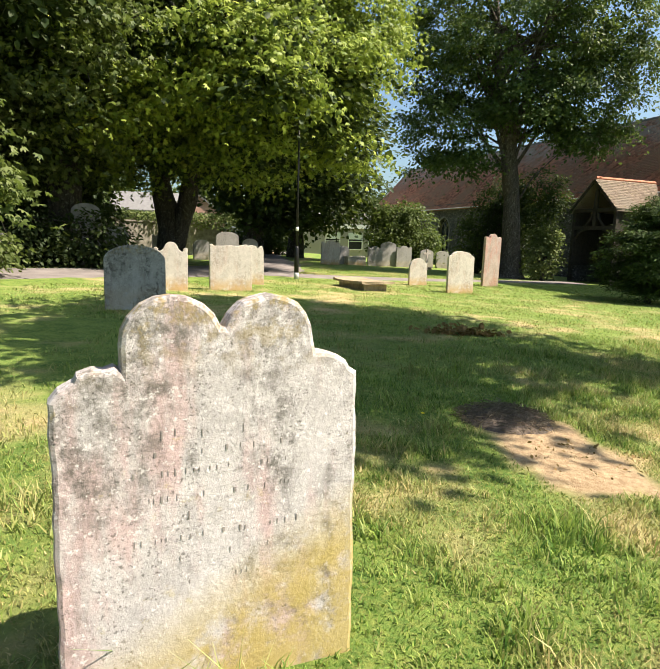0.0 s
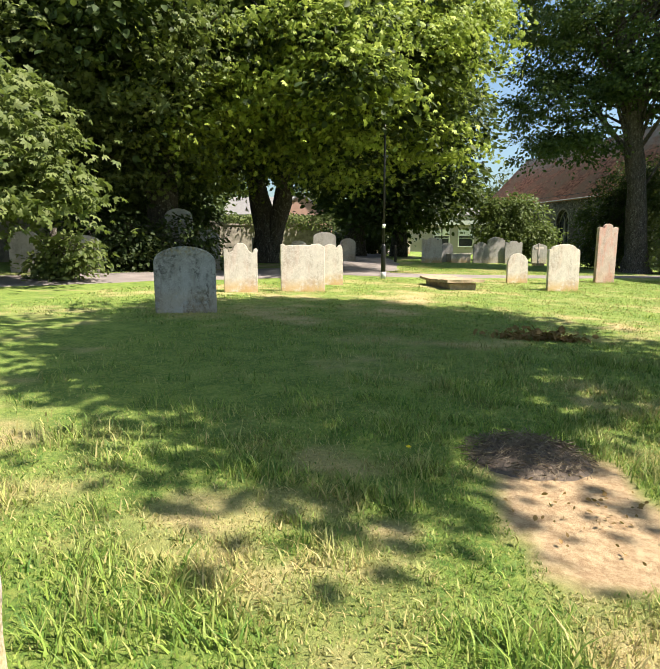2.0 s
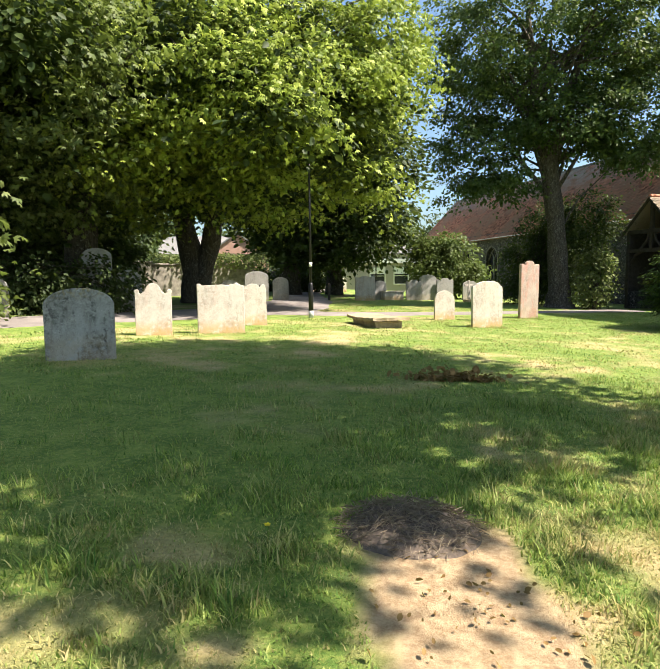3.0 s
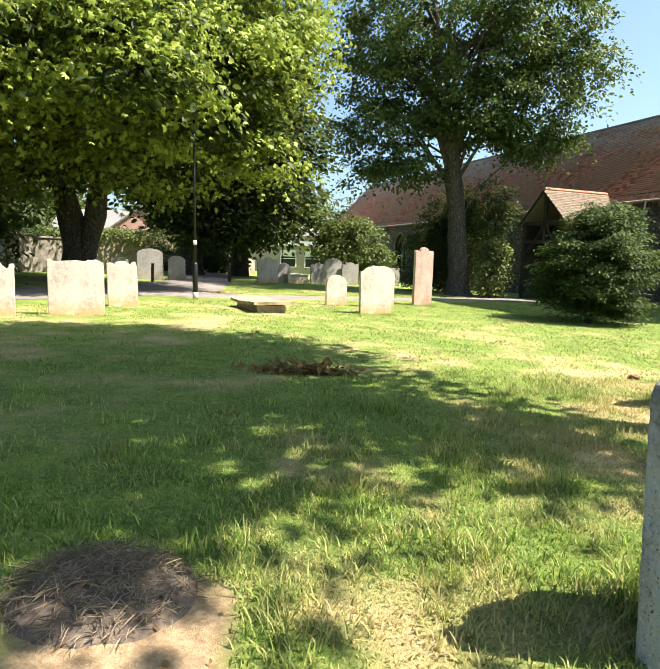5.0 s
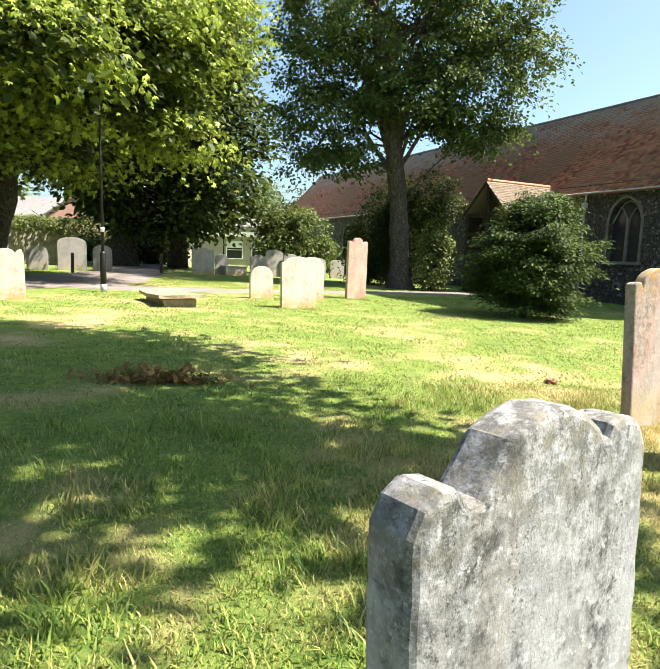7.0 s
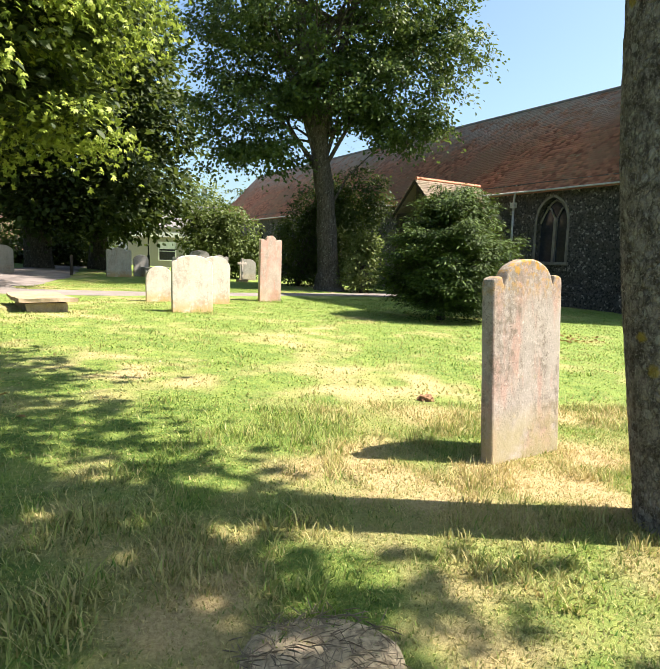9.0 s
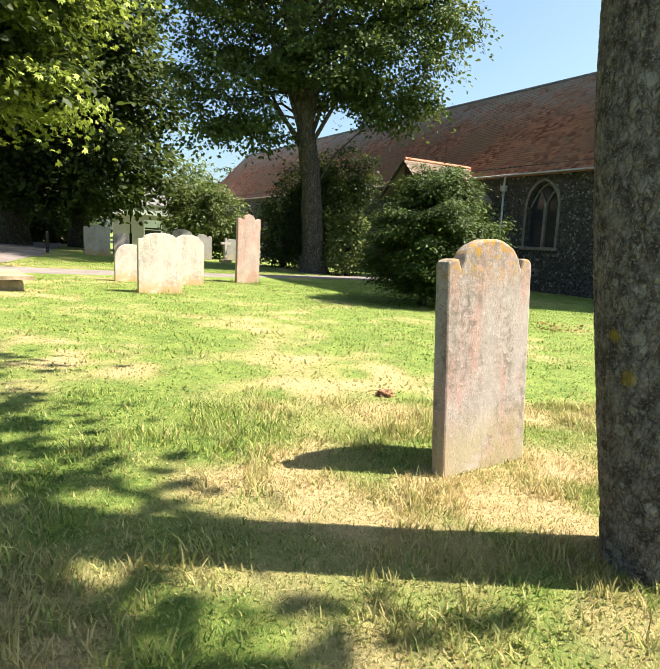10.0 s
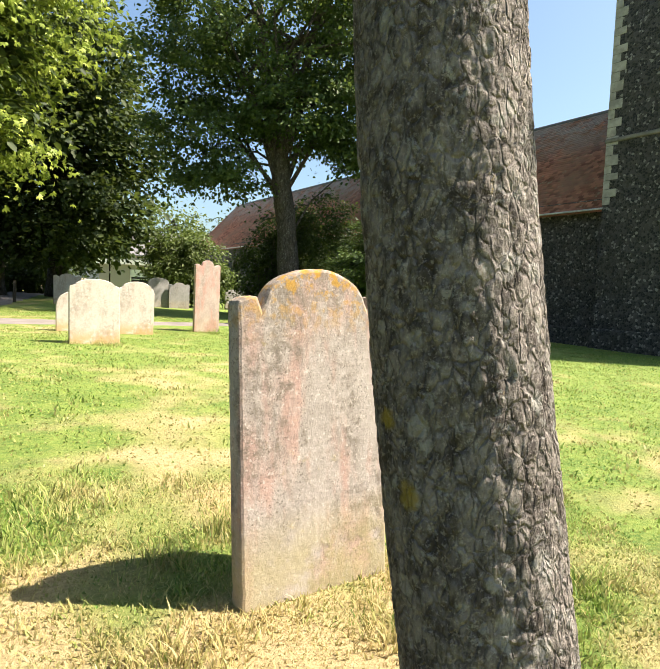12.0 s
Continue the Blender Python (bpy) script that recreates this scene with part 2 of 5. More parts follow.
def flint_mat():
    """Knapped flint in lime mortar: dark, grey and white nodules."""
    m = Nodes("flint_wall", 0.6)
    v = m.coords()
    vo = m.n("TexVoronoi", Vector=v, Scale=11.0)
    ed = m.n("TexVoronoi", Vector=v, Scale=11.0)
    ed.feature = "DISTANCE_TO_EDGE"
    tone = m.n("SeparateColor", Color=vo.outputs["Color"]).outputs[0]
    c = m.mix(m.ramp(tone, 0.2, 0.75), (0.022, 0.021, 0.021), (0.1, 0.092, 0.084))
    c = m.mix(m.ramp(tone, 0.86, 0.93), c, (0.3, 0.28, 0.25))
    c = m.mix(m.ramp(ed.outputs["Distance"], 0.1, 0.02), c, (0.085, 0.075, 0.062))
    c = m.mix(m.mul(m.ramp(m.noise(v, 0.8, 5), 0.45, 0.7), 0.4), c, (0.05, 0.043, 0.032))
    m.color(c)
    m.bump(m.ramp(ed.outputs["Distance"], 0.0, 0.3), 0.8, 0.05)
    return m.mat


def tile_mat(name, cols, moss=0.5, grey=0.0):
    """Old clay tiles, one colour each, with moss and soot."""
    m = Nodes(name, 0.9)
    r = m.n("NewGeometry").outputs["Random Per Island"]
    v = m.coords()
    c = m.mix(r, cols[0], cols[1])
    c = m.mix(m.ramp(m.noise(v, 0.35, 5, 0.65), 0.42, 0.66), c, cols[2])
    c = m.mix(m.mul(m.ramp(m.noise(v, 5, 6, 0.75), 0.52, 0.66), moss), c, (0.2, 0.17, 0.08))
    c = m.mix(m.mul(m.ramp(m.noise(v, 2.5, 5, 0.75), 0.6, 0.7), moss), c, (0.38, 0.34, 0.26))
    if grey:
        # pale grey lichen has spread over the upper courses, in ragged patches
        up = m.n("MapRange", Value=m.n("SeparateXYZ", Vector=m.n("TexCoord").outputs["Object"]).outputs[2])
        up.inputs["From Min"].default_value, up.inputs["From Max"].default_value = grey - 0.8, grey + 1.2
        c = m.mix(m.mul(m.mul(up.outputs[0], m.ramp(m.noise(v, 1.1, 6, 0.75), 0.36, 0.58)), 0.8), c, (0.32, 0.29, 0.27))
    m.color(c)
    return m.mat


def brick_mat():
    m = Nodes("brickwork", 0.9)
    br = m.n("TexBrick", Vector=m.coords(), Scale=4.0)
    for k, col in (("Color1", (0.22, 0.1, 0.06, 1)), ("Color2", (0.3, 0.15, 0.09, 1)), ("Mortar", (0.35, 0.32, 0.28, 1))):
        br.inputs[k].default_value = col
    m.color(br.outputs[0])
    return m.mat


def glass_mat():
    m = Nodes("leaded_glass", 0.15)
    v = m.coords()
    m.color(m.mix(m.noise(v, 8, 2), (0.012, 0.013, 0.016), (0.04, 0.042, 0.05)))
    m.b.inputs["Specular IOR Level"].default_value = 0.6
    return m.mat


M_PALE = stone_mat("pale_limestone", (0.55, 0.5, 0.43), (0.17, 0.15, 0.12), (0.45, 0.34, 0.28), 0.5, 0.25, 0.7, 0.55, 9, 0, (0.45, 0.28, 0.09), 0.36)
M_NEAR = stone_mat("lichened_limestone", (0.56, 0.515, 0.5), (0.115, 0.104, 0.09), (0.5, 0.31, 0.29), 0.6, 0.35, 0.85, 0.95, 1.3, 0.55, (0.42, 0.32, 0.1), 0.42)
M_PINK = stone_mat("pink_limestone", (0.38, 0.335, 0.295), (0.15, 0.125, 0.1), (0.4, 0.235, 0.19), 0.65, 0.25, 0.6, 1.0, 1.5, 0, (0.33, 0.285, 0.14), 0.45, (0.4, 0.22, 0.025))
M_RED = stone_mat("red_sandstone", (0.5, 0.4, 0.34), (0.2, 0.15, 0.12), (0.5, 0.27, 0.22), 0.85, 0.15, 0.2, 0.5)
M_GREY = stone_mat("grey_limestone", (0.33, 0.337, 0.345), (0.04, 0.04, 0.037), (0.22, 0.2, 0.175), 0.5, 0.08, 0.2, 1.0, 1.2, 0.0, (0.3, 0.26, 0.16), 0.3, (0.16, 0.15, 0.12))
# Darker copy of the pale limestone: shade is put into its colour.
M_SHADE = stone_mat("shaded_limestone", (0.32, 0.31, 0.29), (0.1, 0.1, 0.09), (0.27, 0.25, 0.22), 0.4, 0.2, 0.2, 0.5)
# Spots are lichen; the base is darkened for the shade this stone stands in.
M_SPOT = stone_mat("spotted_limestone", (0.33, 0.33, 0.31), (0.05, 0.05, 0.045), (0.2, 0.19, 0.17), 0.5, 0.2, 0.2, 1.0, 1.25)
M_BROWN = stone_mat("brown_ledger", (0.36, 0.29, 0.2), (0.1, 0.085, 0.06), (0.22, 0.17, 0.1), 0.5, 0.2, 0.1, 0.6)
M_CUT = plain("worn_lettering", (0.25, 0.22, 0.2), 0.95)
M_LAWN, M_BLADE, M_TAR = ground_mat(), blade_mat(), tarmac_mat()
M_CHEST = leaf_mat("chestnut_leaves", (0.12, 0.18, 0.025), (0.36, 0.42, 0.07), 0.5, 0.3)
M_LIME = leaf_mat("tree_leaves", (0.05, 0.08, 0.018), (0.12, 0.155, 0.045), 0.5, 0.28)
M_SYCAMORE = leaf_mat("sycamore_leaves", (0.035, 0.068, 0.018), (0.1, 0.145, 0.042), 0.55, 0.22)
# Near black, so crown cores and under-tree thickets carry shade in their colour.
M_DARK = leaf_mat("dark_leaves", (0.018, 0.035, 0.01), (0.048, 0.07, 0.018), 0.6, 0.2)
M_YEW = leaf_mat("yew_needles", (0.012, 0.03, 0.006), (0.075, 0.125, 0.02), 0.65, 0.12)
M_HEDGE = leaf_mat("hedge_leaves", (0.065, 0.095, 0.025), (0.17, 0.2, 0.07), 0.55, 0.3)
M_BARK = bark_mat("dark_bark", (0.035, 0.03, 0.025), (0.1, 0.085, 0.07))
M_BARKG = bark_mat("grey_bark", (0.045, 0.037, 0.03), (0.125, 0.105, 0.088))
M_BARKN = bark_mat("lichened_bark", (0.07, 0.057, 0.047), (0.3, 0.265, 0.23), (0.43, 0.42, 0.38), 0.55, 1.3, True)
M_FLINT, M_GLASS, M_BRICK = flint_mat(), glass_mat(), brick_mat()
M_TILE = tile_mat("clay_tiles", ((0.15, 0.06, 0.04), (0.47, 0.2, 0.13), (0.27, 0.15, 0.105)), 0.55, 8.6)
M_TILE2 = tile_mat("mossy_tiles", ((0.2, 0.15, 0.115), (0.36, 0.275, 0.21), (0.28, 0.23, 0.18)), 0.8)
M_RIDGE = plain("red_ridge_tile", (0.5, 0.2, 0.12), 0.85)
M_OAK = plain("dark_oak", (0.05, 0.04, 0.03), 0.8)
M_ASHLAR = plain("dressed_stone", (0.19, 0.172, 0.15), 0.9, 0, 0.25, 3)
M_QUOIN = plain("pale_quoin_stone", (0.38, 0.35, 0.3), 0.9, 0, 0.25, 3)
M_LEAD = plain("grey_pipe", (0.4, 0.4, 0.4), 0.6)
M_IRON = plain("black_paint", (0.012, 0.012, 0.013), 0.4)
M_WHITE = plain("white_paint", (0.75, 0.75, 0.72), 0.5, 0, 0.08)
M_GALV = plain("grey_band", (0.45, 0.45, 0.43), 0.5)
M_STRAW = plain("dead_cuttings", (0.11, 0.085, 0.065), 0.9, 0, 0.4, 30)
M_LITTER = leaf_mat("dead_leaves", (0.16, 0.09, 0.03), (0.3, 0.18, 0.07), 0.7, 0.2)
M_RENDER = plain("pink_render", (0.42, 0.25, 0.2), 0.9, 0, 0.1, 2)
M_SLATE = plain("grey_roof", (0.17, 0.165, 0.16), 0.8, 0, 0.15, 3)
M_RUBBLE = plain("old_wall", (0.2, 0.18, 0.15), 0.95, 0, 0.35, 4)

# ---- ground: one sheet to the horizon ----
BARE = [(2.3, 4.4, 0.25), (7.3, 8.9, 0.45), (7.9, 9.4, 0.4), (10.0, 34.6, 1.6)]
WORN = [(6.9, 7.3, 0.7), (5.5, 7.1, 0.7), (6.2, 8.3, 0.8), (4.7, 8.0, 0.7), (5.2, 7.4, 0.7), (2.5, 6.7, 0.6), (4.9, 6.2, 0.8), (5.6, 8.6, 0.7), (-0.1, 1.7, 0.6), (1.2, 3.3, 0.5), (2.4, 2.8, 0.7), (0.2, 3.9, 0.5), (3.5, 6.3, 0.7), (2.6, 6.2, 0.4), (0.6, 4.6, 0.4), (1.3, 6.3, 0.4), (3.4, 5.2, 0.6), (6.3, 7.9, 0.9), (4.2, 12.6, 0.9), (0.2, 14.6, 0.8)]


def dryness(x, y):
    """How dry the grass is, 0 green to 1 straw, and how bare the soil."""
    d = fbm(x, y, 1.6, 3) * 0.62 + (fbm(x, y, 0.45, 15) - 0.42) * 0.65 + vnoise(x, y, 6.0, 8) * 0.3 - 0.125
    d = d + 0.13 * np.clip((x - 3.5) / 3, 0, 1) * np.clip((13 - y) / 4, 0, 1)
    s = np.zeros_like(d)
    for bx, by, br in BARE:
        q = np.hypot(x - bx, y - by) / br + (fbm(x, y, 0.6, 5) - 0.5) * 3.2
        s = np.maximum(s, np.clip(1.25 - q, 0, 1))
    u, v = (x - 2.08) * 0.985 + (y - 4.4) * 0.174, (y - 4.4) * 0.985 - (x - 2.08) * 0.174
    worn = (fbm(x, y, 0.35, 27) - 0.5) * 0.35
    slab = np.clip((0.46 - np.abs(u) + worn * (u < 0)) / 0.07, 0, 1) * np.clip((0.85 - np.abs(v) + worn) / 0.12, 0, 1)
    w = np.zeros_like(d)
    for bx, by, br in WORN:
        q = np.hypot(x - bx, y - by) / br + (fbm(x, y, 0.5, 6) - 0.5) * 3.0
        w = np.maximum(w, np.clip(1.3 - q, 0, 1))
    return np.clip(d + s * 0.6 + w * 0.28, 0, 1), np.maximum(np.clip(s * 1.2 - 0.55, 0, 1) * np.clip(fbm(x, y, 0.3, 21) * 2.6 - 0.7, 0, 1), slab)


def axis(lo, hi, step, far):
    inner = np.arange(lo, hi + step / 2, step)
    out = np.geomspace(1, far, 22) - 1 + step
    return np.concatenate([lo - out[::-1], inner, hi + out])


gx, gy = np.meshgrid(axis(-7, 14, 0.13, 700), axis(-3, 26, 0.13, 900), indexing="ij")
gh = gz(gx) + (fbm(gx, gy, 2.2, 4) - 0.5) * 0.05 * (np.abs(gx) < 40)
nx, ny = gx.shape
idx = np.arange(nx * ny).reshape(nx, ny)
quads = np.stack([idx[:-1, :-1], idx[1:, :-1], idx[1:, 1:], idx[:-1, 1:]], -1).reshape(-1, 4)
me = array_mesh("ground", np.stack([gx, gy, gh], -1).reshape(-1, 3), quads)
dr, so = dryness(gx.ravel(), gy.ravel())
me.attributes.new("dry", "FLOAT", "POINT").data.foreach_set("value", dr.astype(np.float32))
me.attributes.new("soil", "FLOAT", "POINT").data.foreach_set("value", so.astype(np.float32))
tagged(part_mesh("ground", me, M_LAWN, smooth=True), "patchy summer lawn with dry straw-coloured patches", "lawn", kind="structure")


def strip(name, pts, widths, mat, label):
    """A path laid on the lawn along a line, its edges a little uneven."""
    P = np.array(pts, float)
    L = np.concatenate([[0], np.cumsum(np.hypot(*np.diff(P, axis=0).T))])
    s = np.arange(0, L[-1], 0.4)
    c = np.stack([np.interp(s, L, P[:, 0]), np.interp(s, L, P[:, 1])], -1)
    for _ in range(6):
        c[1:-1] = (c[:-2] + 2 * c[1:-1] + c[2:]) / 4
    w = np.interp(s, L, widths) / 2
    tan = np.gradient(c, axis=0)
    tan /= np.hypot(*tan.T)[:, None]
    side = np.stack([-tan[:, 1], tan[:, 0]], -1)
    cols = []
    for k in np.linspace(-1, 1, 7):
        jit = (vnoise(s, s * 0 + k, 0.9, 31) - 0.5) * 0.25 * (abs(k) == 1)
        q = c + side * (w * k + jit)[:, None]
        cols.append(np.column_stack([q, gz(q[:, 0]) + 0.034 - 0.03 * (abs(k) == 1)]))
    V = np.stack(cols, 1)
    i = np.arange(V.shape[0] * 7).reshape(-1, 7)
    F = np.stack([i[:-1, :-1], i[:-1, 1:], i[1:, 1:], i[1:, :-1]], -1).reshape(-1, 4)[:, ::-1]
    return tagged(part_mesh(name, array_mesh(name, V.reshape(-1, 3), F), mat, smooth=True), label, "path", kind="structure")


strip("road", [(-15, 5), (-10.4, 14), (-6.5, 20), (-4.2, 25), (-4.6, 33), (-7.4, 46), (-9, 75)], [3.6, 3.6, 3.8, 4.6, 3.4, 3.0, 3.0], M_TAR, "grey tarmac churchyard path, cracked and dusty")
strip("pavement", [(-4.4, 23.6), (-1.5, 23.2), (2.5, 25.4), (7, 28.8), (12.5, 33.0)], [3.2, 2.2, 1.5, 1.3, 1.8], M_TAR, "narrow grey tarmac branch path towards the porch")

# ---- grass blades ----
def grass(name, n, x0, x1, y0, y1, hmin, hmax, width, seed, keep, lay=0.0, label="uneven green and straw-coloured grass blades"):
    r = np.random.default_rng(seed)
    x, y = r.uniform(x0, x1, n), r.uniform(y0, y1, n)
    dr, so = dryness(x, y)
    tuft = fbm(x, y, 0.36, 12)
    ok = (r.random(n) > so * 1.3) & (r.random(n) < 0.35 + tuft * 0.9) & keep(x, y, r)
    x, y, dr, tuft = x[ok], y[ok], dr[ok], tuft[ok]
    n = len(x)
    lush = np.clip((tuft - 0.45) * 3, 0, 1)
    h = (hmin + (hmax - hmin) * r.random(n) ** 2.0 * (0.22 + 1.75 * lush)) * (1 - 0.45 * dr)
    a = r.uniform(0, 2 * np.pi, n)
    b = a + r.normal(0, 0.6, n) + np.pi / 2
    lean = r.uniform(0.25, 1.25, n) * h * (1 + 5 * lay)
    h = h * (1 - 0.6 * lay)
    base = np.column_stack([x, y, gz(x) + (fbm(x, y, 2.2, 4) - 0.5) * 0.05 - 0.004])
    side = np.column_stack([np.cos(a), np.sin(a), 0 * a]) * (width * (0.6 + 0.8 * r.random(n)))[:, None]
    out = np.column_stack([np.cos(b), np.sin(b), 0 * b])
    mid = base + out * (lean * 0.35)[:, None] + np.array([0, 0, 1]) * (h * 0.6)[:, None]
    tip = base + out * lean[:, None] + np.array([0, 0, 1]) * h[:, None]
    V = np.stack([base - side, base + side, mid + side * 0.6, mid - side * 0.6, tip], 1)
    i = np.arange(n)[:, None] * 5
    F = np.concatenate([i + [0, 1, 2], i + [0, 2, 3], i + [3, 2, 4]])
    me = array_mesh(name, V.reshape(-1, 3), F)
    d = np.clip(dr * 1.35 - 0.28 + r.normal(0, 0.26, n) + lay, 0, 1)
    me.attributes.new("dry", "FLOAT", "POINT").data.foreach_set("value", np.repeat(d, 5).astype(np.float32))
    tagged(part_mesh(name, me, M_BLADE), label, "grass", kind="stuff")


def on_lawn(x, y, r):
    road = (y > 21 + 0.62 * (x + 1.8)) & (y < 23.6 + 0.62 * (x + 1.8)) & (x > -2.2)
    left = (x < -2.2) & (y > 18.5 + 1.45 * (x + 3.6))
    return ~road & ~left


def by_path(x, y, r):
    """Thicker where the way passes."""
    d = np.abs((x - 0.5) * 0.72 - (y - 1.5) * 0.70)
    return r.random(len(x)) < np.clip(1.2 - d / 3.6, 0.1, 1)


def in_tufts(x, y, r):
    """Coarse tufts, in the greener parts, that mowing has left standing."""
    near = by_path(x, y, r)
    return near & (vnoise(x, y, 0.34, 91) * 0.75 + vnoise(x, y, 0.11, 92) * 0.35 > 0.69) & (r.random(len(x)) > dryness(x, y)[0] * 0.9)


def in_thatch(x, y, r):
    """Dead stalks lie flat where the lawn is driest."""
    return by_path(x, y, r) & (dryness(x, y)[0] + 0.2 * (r.random(len(x)) - 0.5) > 0.52)


grass("grass", 420000, -3.0, 9.5, 0.6, 11.0, 0.05, 0.15, 0.0056, 43, in_tufts, 0.0, "coarse green tufts of uncut grass")
grass("grass", 200000, -3.0, 9.5, 0.6, 11.0, 0.015, 0.05, 0.0026, 44, in_thatch, 0.9, "flattened straw-coloured dead grass stalks")
grass("grass", 600000, -3.0, 9.5, 0.6, 11.0, 0.02, 0.11, 0.0044, 41, by_path)
grass("grass", 210000, -7.0, 21.0, 9.0, 31.0, 0.02, 0.06, 0.011, 42, on_lawn)

TUFTS = [(3.35, 8.38), (0.58, 6.16), (1.87, 8.1), (6.98, 9.99), (0.43, 3.49), (1.15, 4.13), (0.83, 3.2), (4.31, 8.21), (2.69, 6.08), (6.75, 8.75), (3.0, 5.4), (2.9, 4.4), (1.5, 2.9), (4.2, 6.6), (0.1, 4.9), (5.0, 7.6)]
for k, (tx, ty) in enumerate(TUFTS):
    grass("grass", 420, tx - 0.2, tx + 0.2, ty - 0.2, ty + 0.2, 0.05, 0.2, 0.004, 110 + k, lambda x, y, r: np.hypot(x - tx, y - ty) < 0.2 * (0.4 + 0.6 * r.random(len(x))))
for k, (gx0, gx1, gy0, gy1, hh, nn) in enumerate(((-0.5, 0.8, 1.35, 1.95, 0.26, 2600), (6.9, 8.1, 8.9, 9.6, 0.16, 2200), (3.8, 4.9, 4.5, 5.0, 0.16, 1800), (-4.1, -2.9, 9.6, 10.6, 0.14, 2000), (-3.5, -2.2, 14.6, 15.4, 0.14, 1500), (3.3, 4.5, 19.2, 20.0, 0.14, 1500), (5.5, 6.4, 24.1, 24.8, 0.14, 1200))):
    grass("grass", nn, gx0, gx1, gy0, gy1, 0.04, hh, 0.0036, 80 + k, lambda x, y, r: r.random(len(x)) < 0.8)


# ---- foliage ----
def fan(angles, half):
    """Leaflets spread from one point, joined there as one leaf."""
    v, f = [(0, 0, 0)], []
    for k, a in enumerate(angles):
        c, q = math.cos(radians(a)), math.sin(radians(a))
        long = 1.0 - 0.25 * abs(a) / 90
        v += [(0.62 * long * c - half * q, 0.62 * long * q + half * c, -0.03), (long * c, long * q, -0.28), (0.62 * long * c + half * q, 0.62 * long * q - half * c, -0.03)]
        f.append((0, 3 * k + 3, 3 * k + 2, 3 * k + 1))
    return np.array(v), np.array(f)


FAN = fan((-84, -42, 0, 42, 84), 0.2)
OVAL = (np.array([(0, 0, 0), (0.28, 0.29, 0.05), (0.68, 0.27, 0.02), (1, 0, -0.14), (0.68, -0.27, 0.02), (0.28, -0.29, 0.05)]), np.array([(0, 3, 2, 1), (0, 5, 4, 3)]))
NEEDLE = (np.array([(0, 0, 0), (0.5, 0.17, 0.02), (1, 0, -0.1), (0.5, -0.17, 0.02)]), np.array([(0, 3, 2, 1)]))


def unit(v):
    return v / np.maximum(np.linalg.norm(v, axis=-1, keepdims=True), 1e-6)


def leaf_mesh(name, pts, normal, ahead, size, kind):
    """Many leaves in one mesh: each the outline 'kind' set at a point."""
    T, Q = kind
    normal = unit(normal)
    ahead = unit(ahead - normal * (ahead * normal).sum(-1, keepdims=True))
    side = np.cross(normal, ahead)
    V = pts[:, None, :] + size[:, None, None] * (T[None, :, 0:1] * ahead[:, None, :] + T[None, :, 1:2] * side[:, None, :] + T[None, :, 2:3] * normal[:, None, :])
    F = (np.arange(len(pts))[:, None, None] * len(T) + Q[None]).reshape(-1, 4)
    return array_mesh(name, V.reshape(-1, 3), F)


def crown_leaves(name, blobs, clumps, per, size, kind, seed, spread=0.5, inner=0.35, up=0.7, cut=None, flat=0.45, gap=0.0):
    """Leaves in clumps over the skin of rounded masses (centre, radii), with some inside."""
    r = np.random.default_rng(seed)
    vol = np.array([b[1][0] * b[1][1] + b[1][0] * b[1][2] + b[1][1] * b[1][2] for b in blobs])
    pick = r.choice(len(blobs), clumps, p=vol / vol.sum())
    C = np.array([b[0] for b in blobs])[pick]
    S = np.array([b[1] for b in blobs])[pick]
    u = unit(r.normal(size=(clumps, 3)))
    rad = np.where(r.random(clumps) < inner, r.uniform(0.3, 0.85, clumps), r.uniform(0.8, 1.16, clumps))
    rad *= 0.86 + 0.3 * vnoise(u[:, 0] * 3 + C[:, 0], u[:, 1] * 3 + u[:, 2] * 2.3 + C[:, 1], 0.8, seed)
    P = C + u * S * rad[:, None]
    if cut is not None:
        ok = cut(P)
        P, u = P[ok], u[ok]
    if gap:
        # boughs stand apart in tiers: hollows between them stay empty
        lump = vnoise(P[:, 0] * 0.8 + P[:, 1] * 0.5, P[:, 2] * 1.5 + P[:, 1] * 0.3, 1.7, seed + 40)
        P, u = P[lump > gap], u[lump > gap]
    n = len(P) * per
    out = np.repeat(unit(u * [1, 1, 0.8]), per, 0)
    off = r.normal(size=(n, 3)) * [spread, spread, spread * flat]
    pts = np.repeat(P, per, 0) + off
    pts[:, 2] -= 0.25 * (off[:, :2] ** 2).sum(1) / max(spread, 1e-3)
    nrm = out * (1 - up) + np.array([0, 0, up]) + r.normal(size=(n, 3)) * 0.46
    ahead = out * [1, 1, 0.3] + off * 0.8 + r.normal(size=(n, 3)) * 0.5 + [0, 0, -0.35]
    return leaf_mesh(name, pts, nrm, ahead, size * r.uniform(0.65, 1.25, n), kind), P


def limbs(bm, start, r0, targets, r, droop=0.12, seg=6):
    for p in targets:
        s = start[r.integers(len(start))]
        a, b = np.array(s[:3]), np.array(p)
        m1 = a + (b - a) * 0.35 + [0, 0, 0.1 * np.linalg.norm(b - a)]
        m2 = a + (b - a) * 0.7 + r.normal(size=3) * 0.25 + [0, 0, 0.08 * np.linalg.norm(b - a)]
        k = r0 * r.uniform(0.5, 1.0)
        tube(bm, [a, m1, m2, b], [k, k * 0.6, k * 0.32, k * 0.08], seg, 0.15, False)


